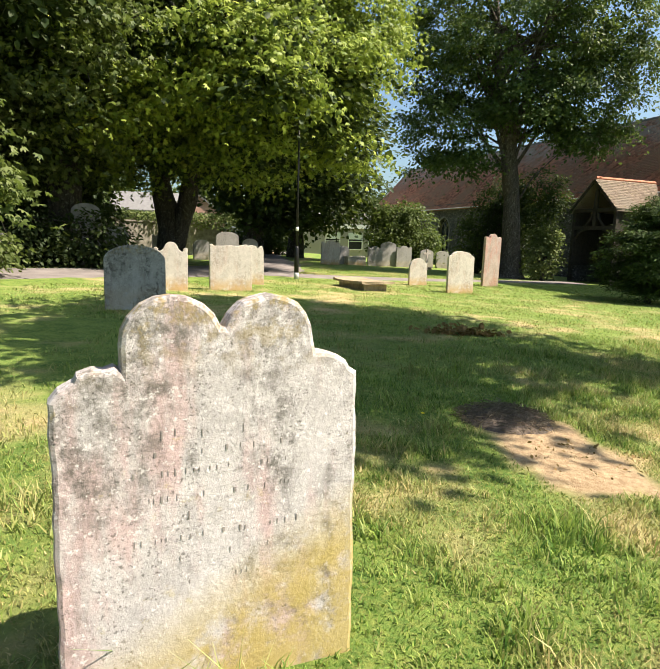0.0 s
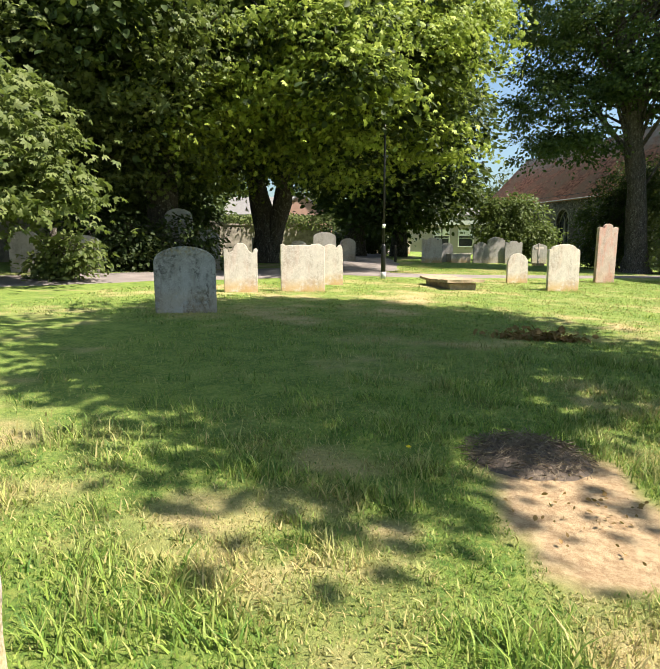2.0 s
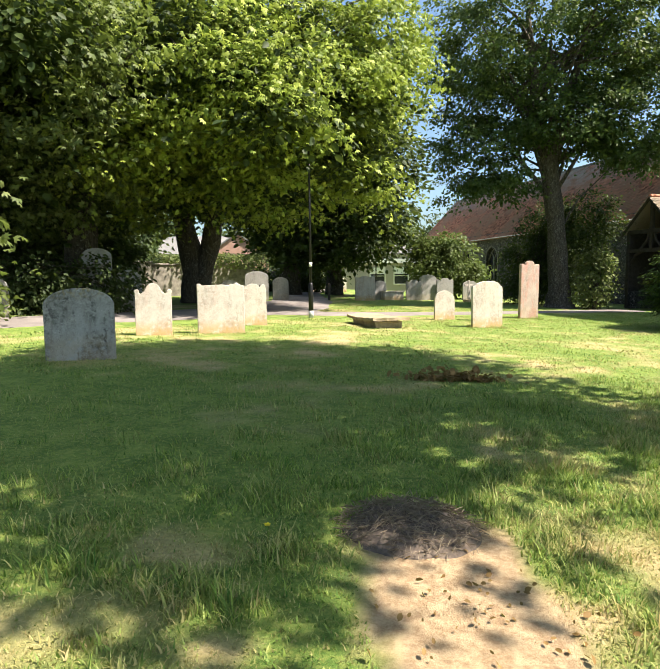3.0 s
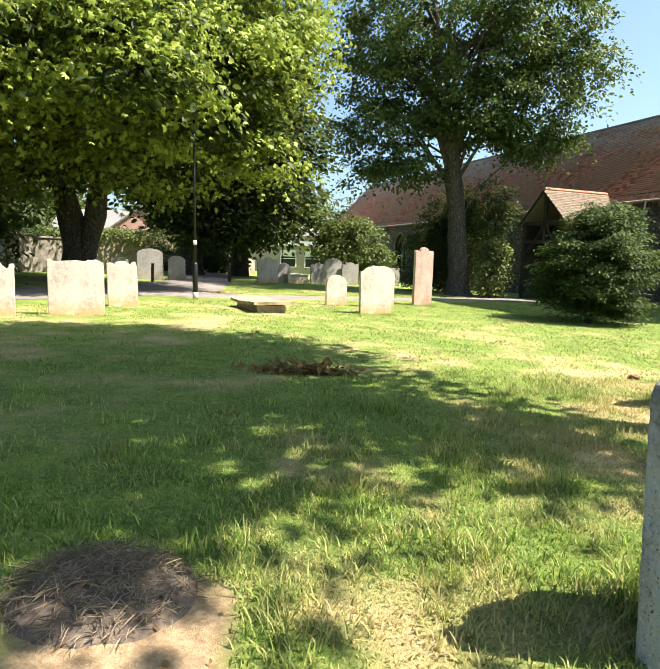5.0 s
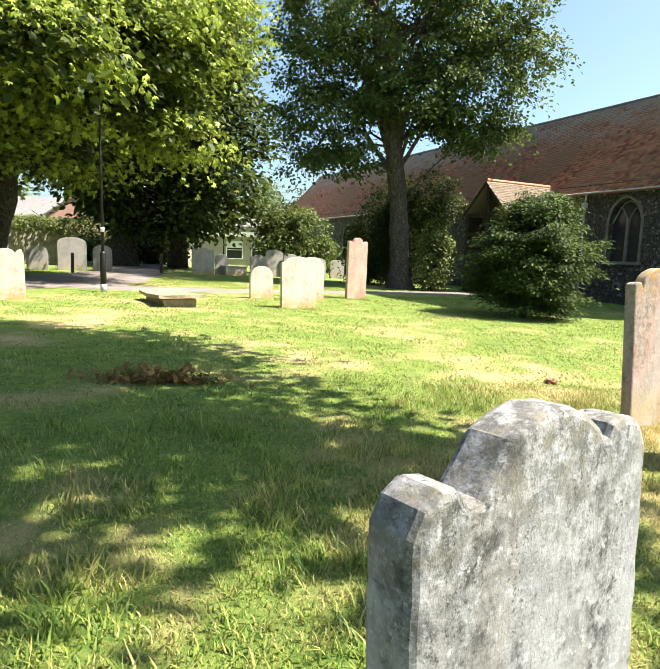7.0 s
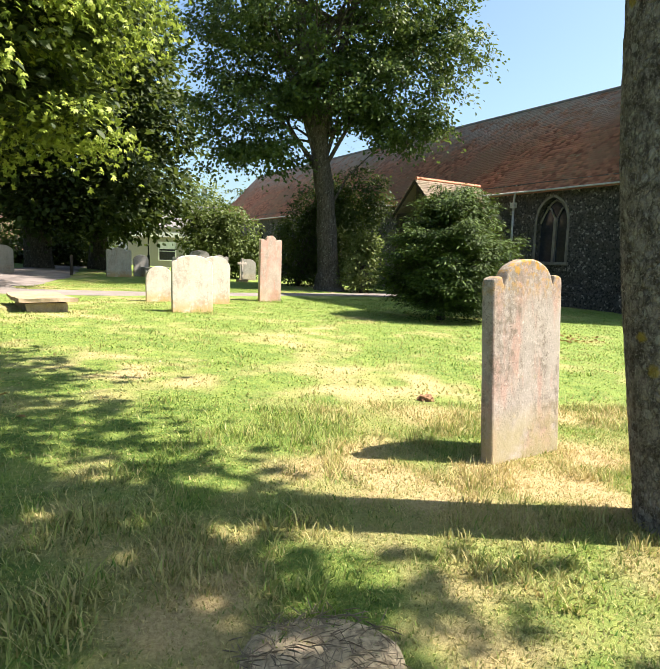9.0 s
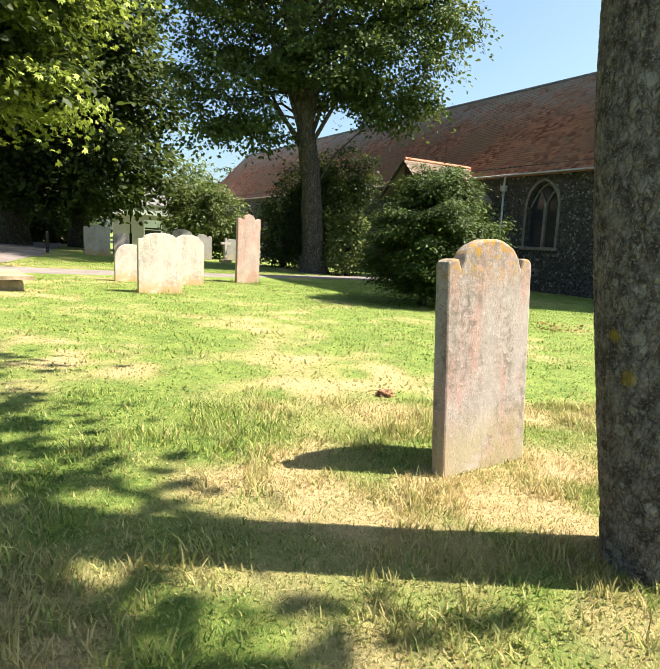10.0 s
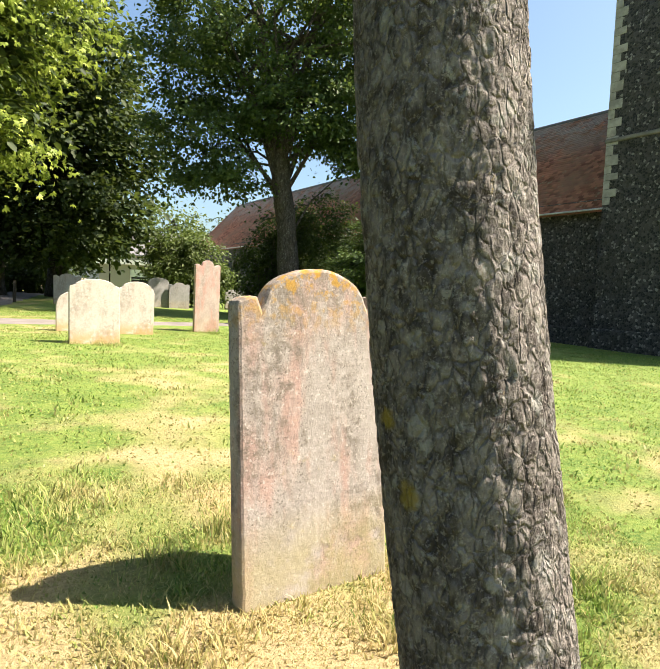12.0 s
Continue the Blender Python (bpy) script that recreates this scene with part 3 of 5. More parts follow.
def tree(name, label, base, stems, blobs, leaf, mat, bark, clumps, per, size, seed, nlimb=40, spread=0.5, limb_r=0.16, inner=0.35, cut=None, up=0.7, core=0.0, flat=0.45, gap=0.0):
    """A tree: stems are lists of (x, y, z, radius) from the ground up; its crown is clumps of leaves on limbs."""
    b = Vector((base[0], base[1], float(gz(base[0]))))
    top = empty(name, Matrix.Identity(4), label, "tree")
    top.location = b
    bl = [((c[0] - b.x, c[1] - b.y, c[2] - b.z), s) for c, s in blobs]
    me, P = crown_leaves("crown", bl, clumps, per, size, leaf, seed, spread, inner, up, None if cut is None else (lambda q: cut(q + np.array(b))), flat, gap)
    part_mesh("crown", me, mat, top)
    # Near-black leaves fill the core: shade between boughs put into their colour.
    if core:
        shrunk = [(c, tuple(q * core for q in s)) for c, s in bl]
        me, _ = crown_leaves("crown_shade", shrunk, 520, 50, 0.3, OVAL, seed + 3, 0.6, 0.5, 0.7)
        part_mesh("crown_shade", me, M_DARK, top, "inner leaves coloured near black for crown shade")
    bm = bmesh.new()
    forks = []
    for st in stems:
        pts = [(x - b.x, y - b.y, z - b.z) for x, y, z, _ in st]
        fine, rr = [], []
        for i in range(len(pts) - 1):
            for k in range(6):
                f = k / 6
                fine.append(Vector(pts[i]).lerp(Vector(pts[i + 1]), f))
                rr.append(st[i][3] * (1 - f) + st[i + 1][3] * f)
        fine.append(Vector(pts[-1]))
        rr.append(st[-1][3])
        for i, p in enumerate(fine):
            p.x += 0.05 * noise.noise((i * 0.3, seed, 0)) * min(1, i / 4)
        tube(bm, fine, rr, 16, 0.18)
        forks += [tuple(p) for p in fine[len(fine) // 2:]]
    part("trunk", bm, bark, top, smooth=True)
    bm = bmesh.new()
    r = np.random.default_rng(seed + 5)
    limbs(bm, forks, limb_r, P[r.choice(len(P), min(nlimb, len(P)), replace=False)], r)
    part("limb", bm, bark, top, smooth=True)
    return top


# the tree close to the way: only its trunk shows, its crown shades the lawn
def near_tree():
    bx, by = 7.75, 8.12
    b = Vector((bx, by, float(gz(bx))))
    top = empty("tree", Matrix.Translation(b), "tree with grey flaking bark dotted with pale and yellow lichen", "tree")
    z = np.concatenate([np.arange(-0.1, 2.7, 0.011), np.linspace(2.75, 5.2, 30)])
    seg, rings = 180, len(z)
    cx = np.interp(z, [-0.1, 0.26, 0.76, 1.26, 1.76, 2.26, 5.2], [0.04, -0.01, -0.09, -0.16, -0.213, -0.253, -0.4])
    cy = np.interp(z, [-0.1, 0.76, 1.26, 2.26, 5.2], [-0.01, 0.03, 0.056, 0.109, 0.2])
    rad = np.interp(z, [-0.1, 0.26, 0.76, 1.26, 2.26, 5.2], [0.268, 0.252, 0.246, 0.24, 0.228, 0.19])
    V = np.zeros((rings, seg, 3))
    for i in range(rings):
        for k in range(seg):
            a = 2 * math.pi * k / seg
            ca, sa = math.cos(a), math.sin(a)
            warp = 0.5 * noise.noise((ca * 4, sa * 4, z[i] * 3))
            dist, cell = noise.voronoi(Vector((ca * 5.6 + warp, sa * 5.6 - warp, z[i] * 15 + warp)))
            crack = max(0.0, 1 - (dist[1] - dist[0]) * 4.5) ** 1.5
            flake = noise.noise(cell[0] * 3.1)
            grain = noise.noise((ca * 20, sa * 20, z[i] * 60))
            furrow = max(0.0, 1 - 3.5 * abs(noise.noise((ca * 5.2 + 3 + warp * 0.6, sa * 5.2, z[i] * 1.7)))) ** 2
            r = rad[i] * (1 + 0.03 * noise.noise((ca * 1.5, sa * 1.5, z[i] * 1.2)) + 0.012 * flake + 0.01 * grain - 0.026 * crack - 0.016 * furrow)
            V[i, k] = (cx[i] + ca * r, cy[i] + sa * r, z[i])
    i = np.arange(rings * seg).reshape(rings, seg)
    j = np.roll(i, -1, 1)
    F = np.stack([i[:-1], j[:-1], j[1:], i[1:]], -1).reshape(-1, 4)
    part_mesh("trunk", array_mesh("trunk", V.reshape(-1, 3), F), M_BARKN, top, smooth=True)
    bl = [((-1.4, 1.3, 9.6), (3.4, 3.5, 2.0)), ((-2.6, 3.0, 9.4), (2.8, 1.9, 1.6)), ((-2.8, -1.2, 9.8), (2.2, 1.3, 1.2)), ((2.2, -0.4, 9.2), (1.3, 0.8, 0.7)), ((-1.35, -3.85, 9.2), (1.1, 0.75, 0.5)), ((-0.5, -2.3, 9.2), (1.6, 0.5, 0.4)), ((3.3, -1.4, 9.2), (0.9, 0.5, 0.4)), ((-3.6, -2.2, 9.4), (1.4, 0.9, 0.6)), ((-4.6, 0.6, 9.4), (2.2, 2.4, 1.2)), ((0.8, -2.9, 9.2), (0.9, 0.5, 0.3)), ((-1.0, -3.5, 9.3), (0.9, 0.6, 0.5))]
    me, P = crown_leaves("crown", bl, 580, 60, 0.22, OVAL, 77, 0.38)
    part_mesh("crown", me, M_LIME, top)
    bm = bmesh.new()
    r = np.random.default_rng(4)
    limbs(bm, [(-0.35, 0.1, 4.9), (-0.36, 0.1, 5.1)], 0.16, P[r.choice(len(P), 30, replace=False)], r)
    part("limb", bm, M_BARK, top, smooth=True)


near_tree()

# the tree before the church
tree("tree", "tall leafy tree with a leaning grey trunk before the church", (9.27, 34.3), [
    [(9.35, 34.3, -0.45, 0.95), (9.32, 34.3, -0.1, 0.72), (9.3, 34.3, 0.6, 0.56), (9.1, 34.3, 3.5, 0.47), (8.6, 34.35, 7.6, 0.42), (7.9, 34.4, 10.5, 0.28), (7.4, 34.4, 15, 0.12)],
    [(8.6, 34.35, 7.3, 0.34), (9.4, 34.2, 9.5, 0.26), (10.2, 34.1, 14, 0.1)]],
    [((8.6, 34.3, 14.2), (5.0, 4.4, 4.4)), ((5.0, 34.3, 8.2), (2.4, 2.2, 1.7)), ((12.4, 33.2, 9.6), (2.8, 2.4, 2.0)), ((9.8, 33.6, 9.2), (3.0, 2.6, 1.4)), ((4.8, 34.4, 12.0), (2.3, 2.4, 2.8)), ((12.4, 33.6, 14.0), (2.8, 2.8, 3.0)), ((14.6, 32.8, 11.4), (1.5, 1.4, 1.1)), ((6.2, 33.8, 6.4), (1.9, 1.6, 0.9)), ((12.6, 33.2, 7.5), (1.6, 1.4, 0.7)), ((4.0, 34, 6.0), (1.1, 1.2, 0.7))],
    OVAL, M_SYCAMORE, M_BARKG, 780, 100, 0.185, 11, 60, 0.38, 0.13, 0.2, None, 0.55, 0.0, 0.4, 0.16)

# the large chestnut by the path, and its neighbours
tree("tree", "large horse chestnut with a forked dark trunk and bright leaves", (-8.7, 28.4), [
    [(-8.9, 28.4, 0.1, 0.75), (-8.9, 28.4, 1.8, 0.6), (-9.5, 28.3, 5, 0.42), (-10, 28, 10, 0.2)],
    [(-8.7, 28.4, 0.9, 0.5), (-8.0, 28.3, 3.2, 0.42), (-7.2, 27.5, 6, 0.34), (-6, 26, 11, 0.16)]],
    # The last mass is added only to shade the boundary wall behind.
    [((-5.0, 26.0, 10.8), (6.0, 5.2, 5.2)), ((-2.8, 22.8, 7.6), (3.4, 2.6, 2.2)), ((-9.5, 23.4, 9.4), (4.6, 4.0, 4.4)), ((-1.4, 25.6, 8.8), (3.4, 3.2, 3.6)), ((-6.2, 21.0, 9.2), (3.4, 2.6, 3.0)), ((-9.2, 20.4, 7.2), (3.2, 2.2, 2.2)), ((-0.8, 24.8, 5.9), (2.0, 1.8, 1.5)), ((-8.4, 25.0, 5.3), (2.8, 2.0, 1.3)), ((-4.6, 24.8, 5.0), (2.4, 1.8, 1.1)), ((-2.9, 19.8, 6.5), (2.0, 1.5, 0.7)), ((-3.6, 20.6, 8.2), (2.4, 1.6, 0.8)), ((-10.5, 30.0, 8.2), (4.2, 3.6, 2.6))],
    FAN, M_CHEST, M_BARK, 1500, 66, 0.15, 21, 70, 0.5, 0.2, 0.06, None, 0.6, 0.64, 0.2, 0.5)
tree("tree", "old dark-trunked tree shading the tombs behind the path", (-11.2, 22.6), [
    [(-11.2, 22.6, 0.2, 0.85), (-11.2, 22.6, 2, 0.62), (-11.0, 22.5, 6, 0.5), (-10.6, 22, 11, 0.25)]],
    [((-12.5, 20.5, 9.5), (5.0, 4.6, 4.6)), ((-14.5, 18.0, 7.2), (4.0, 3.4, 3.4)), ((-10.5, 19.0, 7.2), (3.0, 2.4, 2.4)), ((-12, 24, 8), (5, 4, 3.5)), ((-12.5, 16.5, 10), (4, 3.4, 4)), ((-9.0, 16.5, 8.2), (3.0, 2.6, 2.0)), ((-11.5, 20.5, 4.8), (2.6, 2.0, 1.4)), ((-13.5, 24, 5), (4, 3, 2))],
    # Hedge tone, darker than the chestnut's, stands in for its shade over this crown.
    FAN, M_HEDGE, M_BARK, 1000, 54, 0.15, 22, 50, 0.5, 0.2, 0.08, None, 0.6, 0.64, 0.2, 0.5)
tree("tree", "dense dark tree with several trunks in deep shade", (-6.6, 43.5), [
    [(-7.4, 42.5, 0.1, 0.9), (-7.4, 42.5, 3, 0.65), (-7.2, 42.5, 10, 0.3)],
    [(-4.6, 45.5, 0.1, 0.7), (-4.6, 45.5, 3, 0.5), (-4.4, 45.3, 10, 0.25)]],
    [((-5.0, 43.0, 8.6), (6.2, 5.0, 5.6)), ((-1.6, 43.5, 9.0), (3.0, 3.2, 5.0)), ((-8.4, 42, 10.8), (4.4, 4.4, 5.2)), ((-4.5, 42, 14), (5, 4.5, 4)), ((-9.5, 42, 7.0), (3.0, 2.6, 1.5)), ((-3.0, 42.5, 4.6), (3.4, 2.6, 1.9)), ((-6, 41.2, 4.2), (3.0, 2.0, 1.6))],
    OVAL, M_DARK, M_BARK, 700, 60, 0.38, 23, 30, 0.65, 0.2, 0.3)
tree("tree", "leafy tree leaning over the path with fresh green sprays", (-12.6, 12.2), [
    [(-12.6, 12.2, 0.3, 0.4), (-12.4, 12.2, 2, 0.32), (-11.5, 12.2, 6, 0.2)]],
    [((-10.4, 12.4, 4.0), (2.2, 1.9, 1.7)), ((-9.0, 12.4, 2.7), (1.5, 1.3, 0.7)), ((-12.6, 12.3, 5.2), (2.4, 2.2, 1.8))],
    FAN, M_HEDGE, M_BARK, 300, 34, 0.17, 24, 40, 0.4, 0.1, 0.2, None, 0.66, 0.0, 0.2)


def bush(name, label, x, y, blobs, kind, mat, clumps, per, size, seed, spread, category="bush", up=0.5):
    z = float(gz(x))
    top = empty(name, Matrix.Translation((x, y, z)), label, category)
    me, P = crown_leaves("crown", blobs, clumps, per, size, kind, seed, spread, 0.4, up, lambda q: q[:, 2] > 0.12)
    part_mesh("crown", me, mat, top)
    bm = bmesh.new()
    r = np.random.default_rng(seed)
    tube(bm, [(0, 0, -0.1), (0.05, 0, 0.5), (0, 0.05, 1.4)], [0.14, 0.1, 0.05], 8)
    limbs(bm, [(0, 0, 0.15), (0.02, 0, 0.6), (0, 0, 1.1)], 0.05, P[r.choice(len(P), min(45, len(P)), replace=False)], r, seg=5)
    part("branch", bm, M_BARK, top, smooth=True)
    return top


def young_yew(x, y):
    """A broad cone of spreading boughs, each set with flat feathery sprays, dark within."""
    r = np.random.default_rng(31)
    top = empty("yew_bush", Matrix.Translation((x, y, float(gz(x)))), "spreading young yew with feathery dark green sprays", "bush")
    wood = bmesh.new()
    tube(wood, [(0, 0, -0.1), (0.08, 0, 1.2), (0.2, 0.02, 2.4), (0.3, 0.02, 3.4)], [0.13, 0.1, 0.06, 0.02], 8)
    P, N, A, S = [], [], [], []
    for k in range(190):
        z = 0.25 + 3.2 * ((k + r.random()) / 190) ** 1.15
        a = k * 2.39996 + r.normal(0, 0.25)
        reach = float(np.interp(z, [0.2, 0.6, 1.1, 1.6, 2.1, 2.7, 3.2, 3.5], [1.15, 1.6, 1.82, 1.75, 1.45, 1.03, 0.6, 0.25])) * r.uniform(0.72, 1.1)
        if k % 23 == 0:
            reach *= 1.15
        d = np.array([math.cos(a), math.sin(a), 0.0])
        rise = r.uniform(0.0, 0.65) + 0.3 * (z > 2.4)
        root = np.array([0.085 * z, 0, z])
        knots = [root + d * reach * f + np.array([0, 0, reach * (rise * f - 0.2 * f ** 3)]) for f in (0, 0.35, 0.7, 1.0)]
        tube(wood, knots, [0.03, 0.02, 0.012, 0.004], 4, 0, False)
        side = np.array([-d[1], d[0], 0.0])
        for f in np.linspace(0.34, 1.0, 3 + int(2.6 * reach)):
            # a spray: a drooping flat fan of short leafy twigs
            n = 62
            c = root + d * reach * f + np.array([0, 0, reach * (rise * f - 0.2 * f ** 3)]) + side * r.normal(0, 0.13) + np.array([0, 0, r.normal(0, 0.05)])
            wide = r.uniform(0.12, 0.22) * (0.7 + 0.3 * min(1.0, reach))
            off = r.normal(0, 1, (n, 2)) * [wide, wide * 0.9]
            q = c + d * off[:, :1] + side * off[:, 1:]
            q[:, 2] += r.normal(0, 0.045, n) - 0.9 * (off ** 2).sum(1)
            P.append(q)
            A.append(d * (0.7 + off[:, :1] * 3) + side * off[:, 1:] * 5 + r.normal(0, 0.3, (n, 3)) + [0, 0, -0.05])
            N.append(np.array([0, 0, 1.0]) + d * 0.35 + r.normal(0, 0.4, (n, 3)))
            S.append(r.uniform(0.07, 0.15, n))
    part_mesh("crown", leaf_mesh("crown", np.concatenate(P), np.concatenate(N), np.concatenate(A), np.concatenate(S), NEEDLE), M_YEW, top)
    part("branch", wood, M_BARK, top, smooth=True)


young_yew(10.68, 20.9)
bush("yew_bush", "rounded evergreen bush behind the row of headstones", 3.6, 44.0,
     [((0, 0, 2.4), (2.3, 1.8, 2.1)), ((-0.4, 0, 3.4), (1.4, 1.2, 1.3)), ((1.4, -0.3, 1.7), (1.3, 1.1, 1.3))], OVAL, M_LIME, 330, 44, 0.2, 32, 0.32)
bush("laurel_bush", "leafy shrub growing against the foot of the tree", 10.9, 33.6,
     [((0, 0, 1.5), (0.8, 0.7, 1.4)), ((0.1, 0, 2.4), (0.6, 0.6, 0.7))], OVAL, M_HEDGE, 130, 34, 0.15, 33, 0.22)
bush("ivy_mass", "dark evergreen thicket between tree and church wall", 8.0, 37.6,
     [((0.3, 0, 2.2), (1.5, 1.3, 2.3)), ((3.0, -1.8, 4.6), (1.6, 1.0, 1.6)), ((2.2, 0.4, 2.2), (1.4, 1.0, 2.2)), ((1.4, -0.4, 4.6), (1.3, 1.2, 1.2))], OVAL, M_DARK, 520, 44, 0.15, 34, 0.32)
# Two added thickets: near-black leaves carry the deep shade under and behind the trees.
bush("laurel_bush", "tall near-black thicket added for the deep shade beneath the trees", -14.5, 27.5,
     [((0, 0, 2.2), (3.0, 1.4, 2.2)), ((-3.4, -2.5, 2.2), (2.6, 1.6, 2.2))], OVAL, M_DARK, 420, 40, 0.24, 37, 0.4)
bush("laurel_bush", "near-black bushes added for the shade behind the old trees", -7.5, 49.5,
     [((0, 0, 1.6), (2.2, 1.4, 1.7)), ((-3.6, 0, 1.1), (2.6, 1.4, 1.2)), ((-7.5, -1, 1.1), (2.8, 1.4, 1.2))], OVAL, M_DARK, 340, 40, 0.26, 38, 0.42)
bush("shrub", "low leafy shrub at the edge of the path", -9.6, 14.4,
     [((0, 0, 0.5), (0.7, 0.6, 0.5)), ((0.6, -0.2, 0.85), (0.7, 0.5, 0.4))], OVAL, M_HEDGE, 70, 30, 0.15, 35, 0.22)
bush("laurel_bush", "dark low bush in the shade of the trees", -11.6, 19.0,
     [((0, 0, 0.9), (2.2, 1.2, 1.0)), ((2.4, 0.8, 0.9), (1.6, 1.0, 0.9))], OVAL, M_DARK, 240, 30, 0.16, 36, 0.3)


# ---- headstones ----
def arc(cx, cz, rx, rz, a0, a1, n=9):
    return [(cx + rx * math.cos(radians(a0 + (a1 - a0) * i / (n - 1))), cz + rz * math.sin(radians(a0 + (a1 - a0) * i / (n - 1)))) for i in range(n)]


def top_round(w, h, drop):
    return arc(0, h - drop, w / 2, drop, 180, 0, 17)


def top_shoulders(w, h, hump, sh):
    """A round hump between small rounded shoulders."""
    e = w / 2
    return (arc(-e + 0.08 * w, h - sh, 0.08 * w, 0.05 * w, 180, 60, 5) + [(-hump, h - sh - 0.02 * w)] + arc(0, h - sh - 0.02 * w, hump * 0.96, sh + 0.02 * w, 172, 8, 25)
            + [(hump, h - sh - 0.02 * w)] + arc(e - 0.08 * w, h - sh, 0.08 * w, 0.05 * w, 120, 0, 5))


def top_double(w, h, cx, r, base):
    return arc(-cx, h - r, r, r, 180, 18, 10) + arc(cx, h - r, r, r, 162, 0, 10)


def headstone(label, x, y, outline, thick, ang, mat, lean=(0, 0), lines=(), group="headstones", jag=0.0, seed=0, sink=0.12, name="headstone"):
    """An upright slab: outline (x, z) of its top from one side to the other, closed down into the ground."""
    bm = bmesh.new()
    pts = [(outline[0][0], -sink)] + list(outline) + [(outline[-1][0], -sink)]
    fine = []
    for (x0, z0), (x1, z1) in zip(pts, pts[1:]):
        n = max(1, int(math.hypot(x1 - x0, z1 - z0) / (0.03 if jag else 0.25)))
        fine += [(x0 + (x1 - x0) * k / n, z0 + (z1 - z0) * k / n) for k in range(n)]
    fine.append(pts[-1])
    if jag:
        fine = [(px + jag * noise.noise((px * 14, pz * 14, seed)), pz + jag * noise.noise((px * 14, pz * 14, seed + 9))) for px, pz in fine]
    front = bm.faces.new([bm.verts.new((px, -thick / 2, pz)) for px, pz in fine][::-1])
    bm.normal_update()
    back = bmesh.ops.extrude_face_region(bm, geom=[front])
    bmesh.ops.translate(bm, verts=[v for v in back["geom"] if isinstance(v, bmesh.types.BMVert)], vec=(0, thick, 0))
    bmesh.ops.recalc_face_normals(bm, faces=bm.faces)
    rim = [e for e in bm.edges if abs(e.verts[0].co.y - e.verts[1].co.y) < 1e-5]
    bmesh.ops.bevel(bm, geom=rim, offset=0.016 if jag else 0.012, segments=2, affect="EDGES", profile=0.5)
    me = bpy.data.meshes.new(name)
    bm.to_mesh(me)
    bm.free()
    ob = part_mesh(name, me, mat)
    ob.matrix_world = pose(x, y, float(gz(x)), lean[0], lean[1], ang)
    tagged(ob, label, "gravestone", group)
    r = random.Random(seed)
    for z, half, tall in lines:
        px = -half
        while px < half:
            k = tall * r.uniform(0.3, 1.1)
            if r.random() < 0.3:
                bm = bmesh.new()
                box(bm, px, px + k * r.choice((0.12, 0.16, 0.4)), -thick / 2 - 0.002, -thick / 2 + 0.01, z - tall / 2 * r.uniform(0.4, 1), z + tall / 2 * r.uniform(0.4, 1))
                part("carved_mark", bm, M_CUT, ob)
            px += k + tall * 0.25
    return ob


A = 27
g1 = [(-0.475, 0.98), (-0.45, 1.01), (-0.41, 1.03), (-0.4, 1.05), (-0.36, 1.065), (-0.33, 1.06), (-0.3, 1.07), (-0.285, 1.06)] + arc(-0.132, 1.125, 0.153, 0.15, 180, 20, 10) + arc(0.165, 1.125, 0.153, 0.15, 160, 0, 10) + [(0.325, 1.085), (0.36, 1.085), (0.4, 1.07), (0.43, 1.05), (0.445, 1.025), (0.475, 1.01)]
headstone("wide pale double-topped headstone, lichened, yellow at the foot", 0.1, 1.9, g1, 0.1, A, M_NEAR, (-2, 0),
          [(0.86, 0.2, 0.035), (0.8, 0.24, 0.022), (0.74, 0.26, 0.022), (0.66, 0.24, 0.022), (0.6, 0.1, 0.03), (0.53, 0.26, 0.022), (0.46, 0.25, 0.022), (0.38, 0.1, 0.02)], jag=0.006, seed=1, sink=0.2)
g2 = [(-0.355, 0.99), (-0.352, 1.05), (-0.33, 1.095), (-0.29, 1.118), (-0.25, 1.108), (-0.222, 1.075), (-0.192, 1.08), (-0.16, 1.12), (-0.115, 1.165), (-0.057, 1.195), (0.0, 1.205), (0.066, 1.2), (0.122, 1.178), (0.162, 1.148),
      (0.178, 1.124), (0.194, 1.122), (0.212, 1.146), (0.254, 1.153), (0.3, 1.147), (0.336, 1.122), (0.355, 1.078)]
headstone("grey-white lichen-crusted headstone with worn shoulders", 4.312, 5.02, g2, 0.11, 33, M_GREY, (-2, 0), jag=0.008, seed=2)
g3 = top_shoulders(0.84, 1.545, 0.3, 0.17)
headstone("tall pinkish headstone with orange lichen on its shoulders", 7.39, 9.37, g3, 0.11, A, M_PINK, (-3, -1), jag=0.004, seed=3)
headstone("broad grey round-topped headstone standing in shade", -3.5, 10.3, top_round(1.05, 1.17, 0.28), 0.1, A, M_SPOT, (0, 0), jag=0.003, seed=4)
shap = arc(-0.36, 1.0, 0.055, 0.055, 220, -20, 7) + [(-0.27, 0.95), (-0.2, 1.0)] + arc(0, 1.02, 0.17, 0.17, 170, 10, 9) + [(0.2, 1.0), (0.27, 0.95)] + arc(0.36, 1.0, 0.055, 0.055, 200, -40, 7)
headstone("pale headstone with scrolled shoulders and a round crest", -4.15, 14.2, shap, 0.09, A, M_PALE, (-1, 0.5), seed=5)
wide = [(-0.56, 1.19), (-0.5, 1.21), (-0.44, 1.16), (-0.2, 1.17), (0.02, 1.18), (0.2, 1.16), (0.24, 1.2), (0.3, 1.19), (0.4, 1.21), (0.5, 1.15), (0.55, 1.13), (0.56, 1.05)]
headstone("wide pale headstone with an orange-stained foot", -2.85, 15.1, wide, 0.1, A, M_PALE, (-1, 0), seed=6)
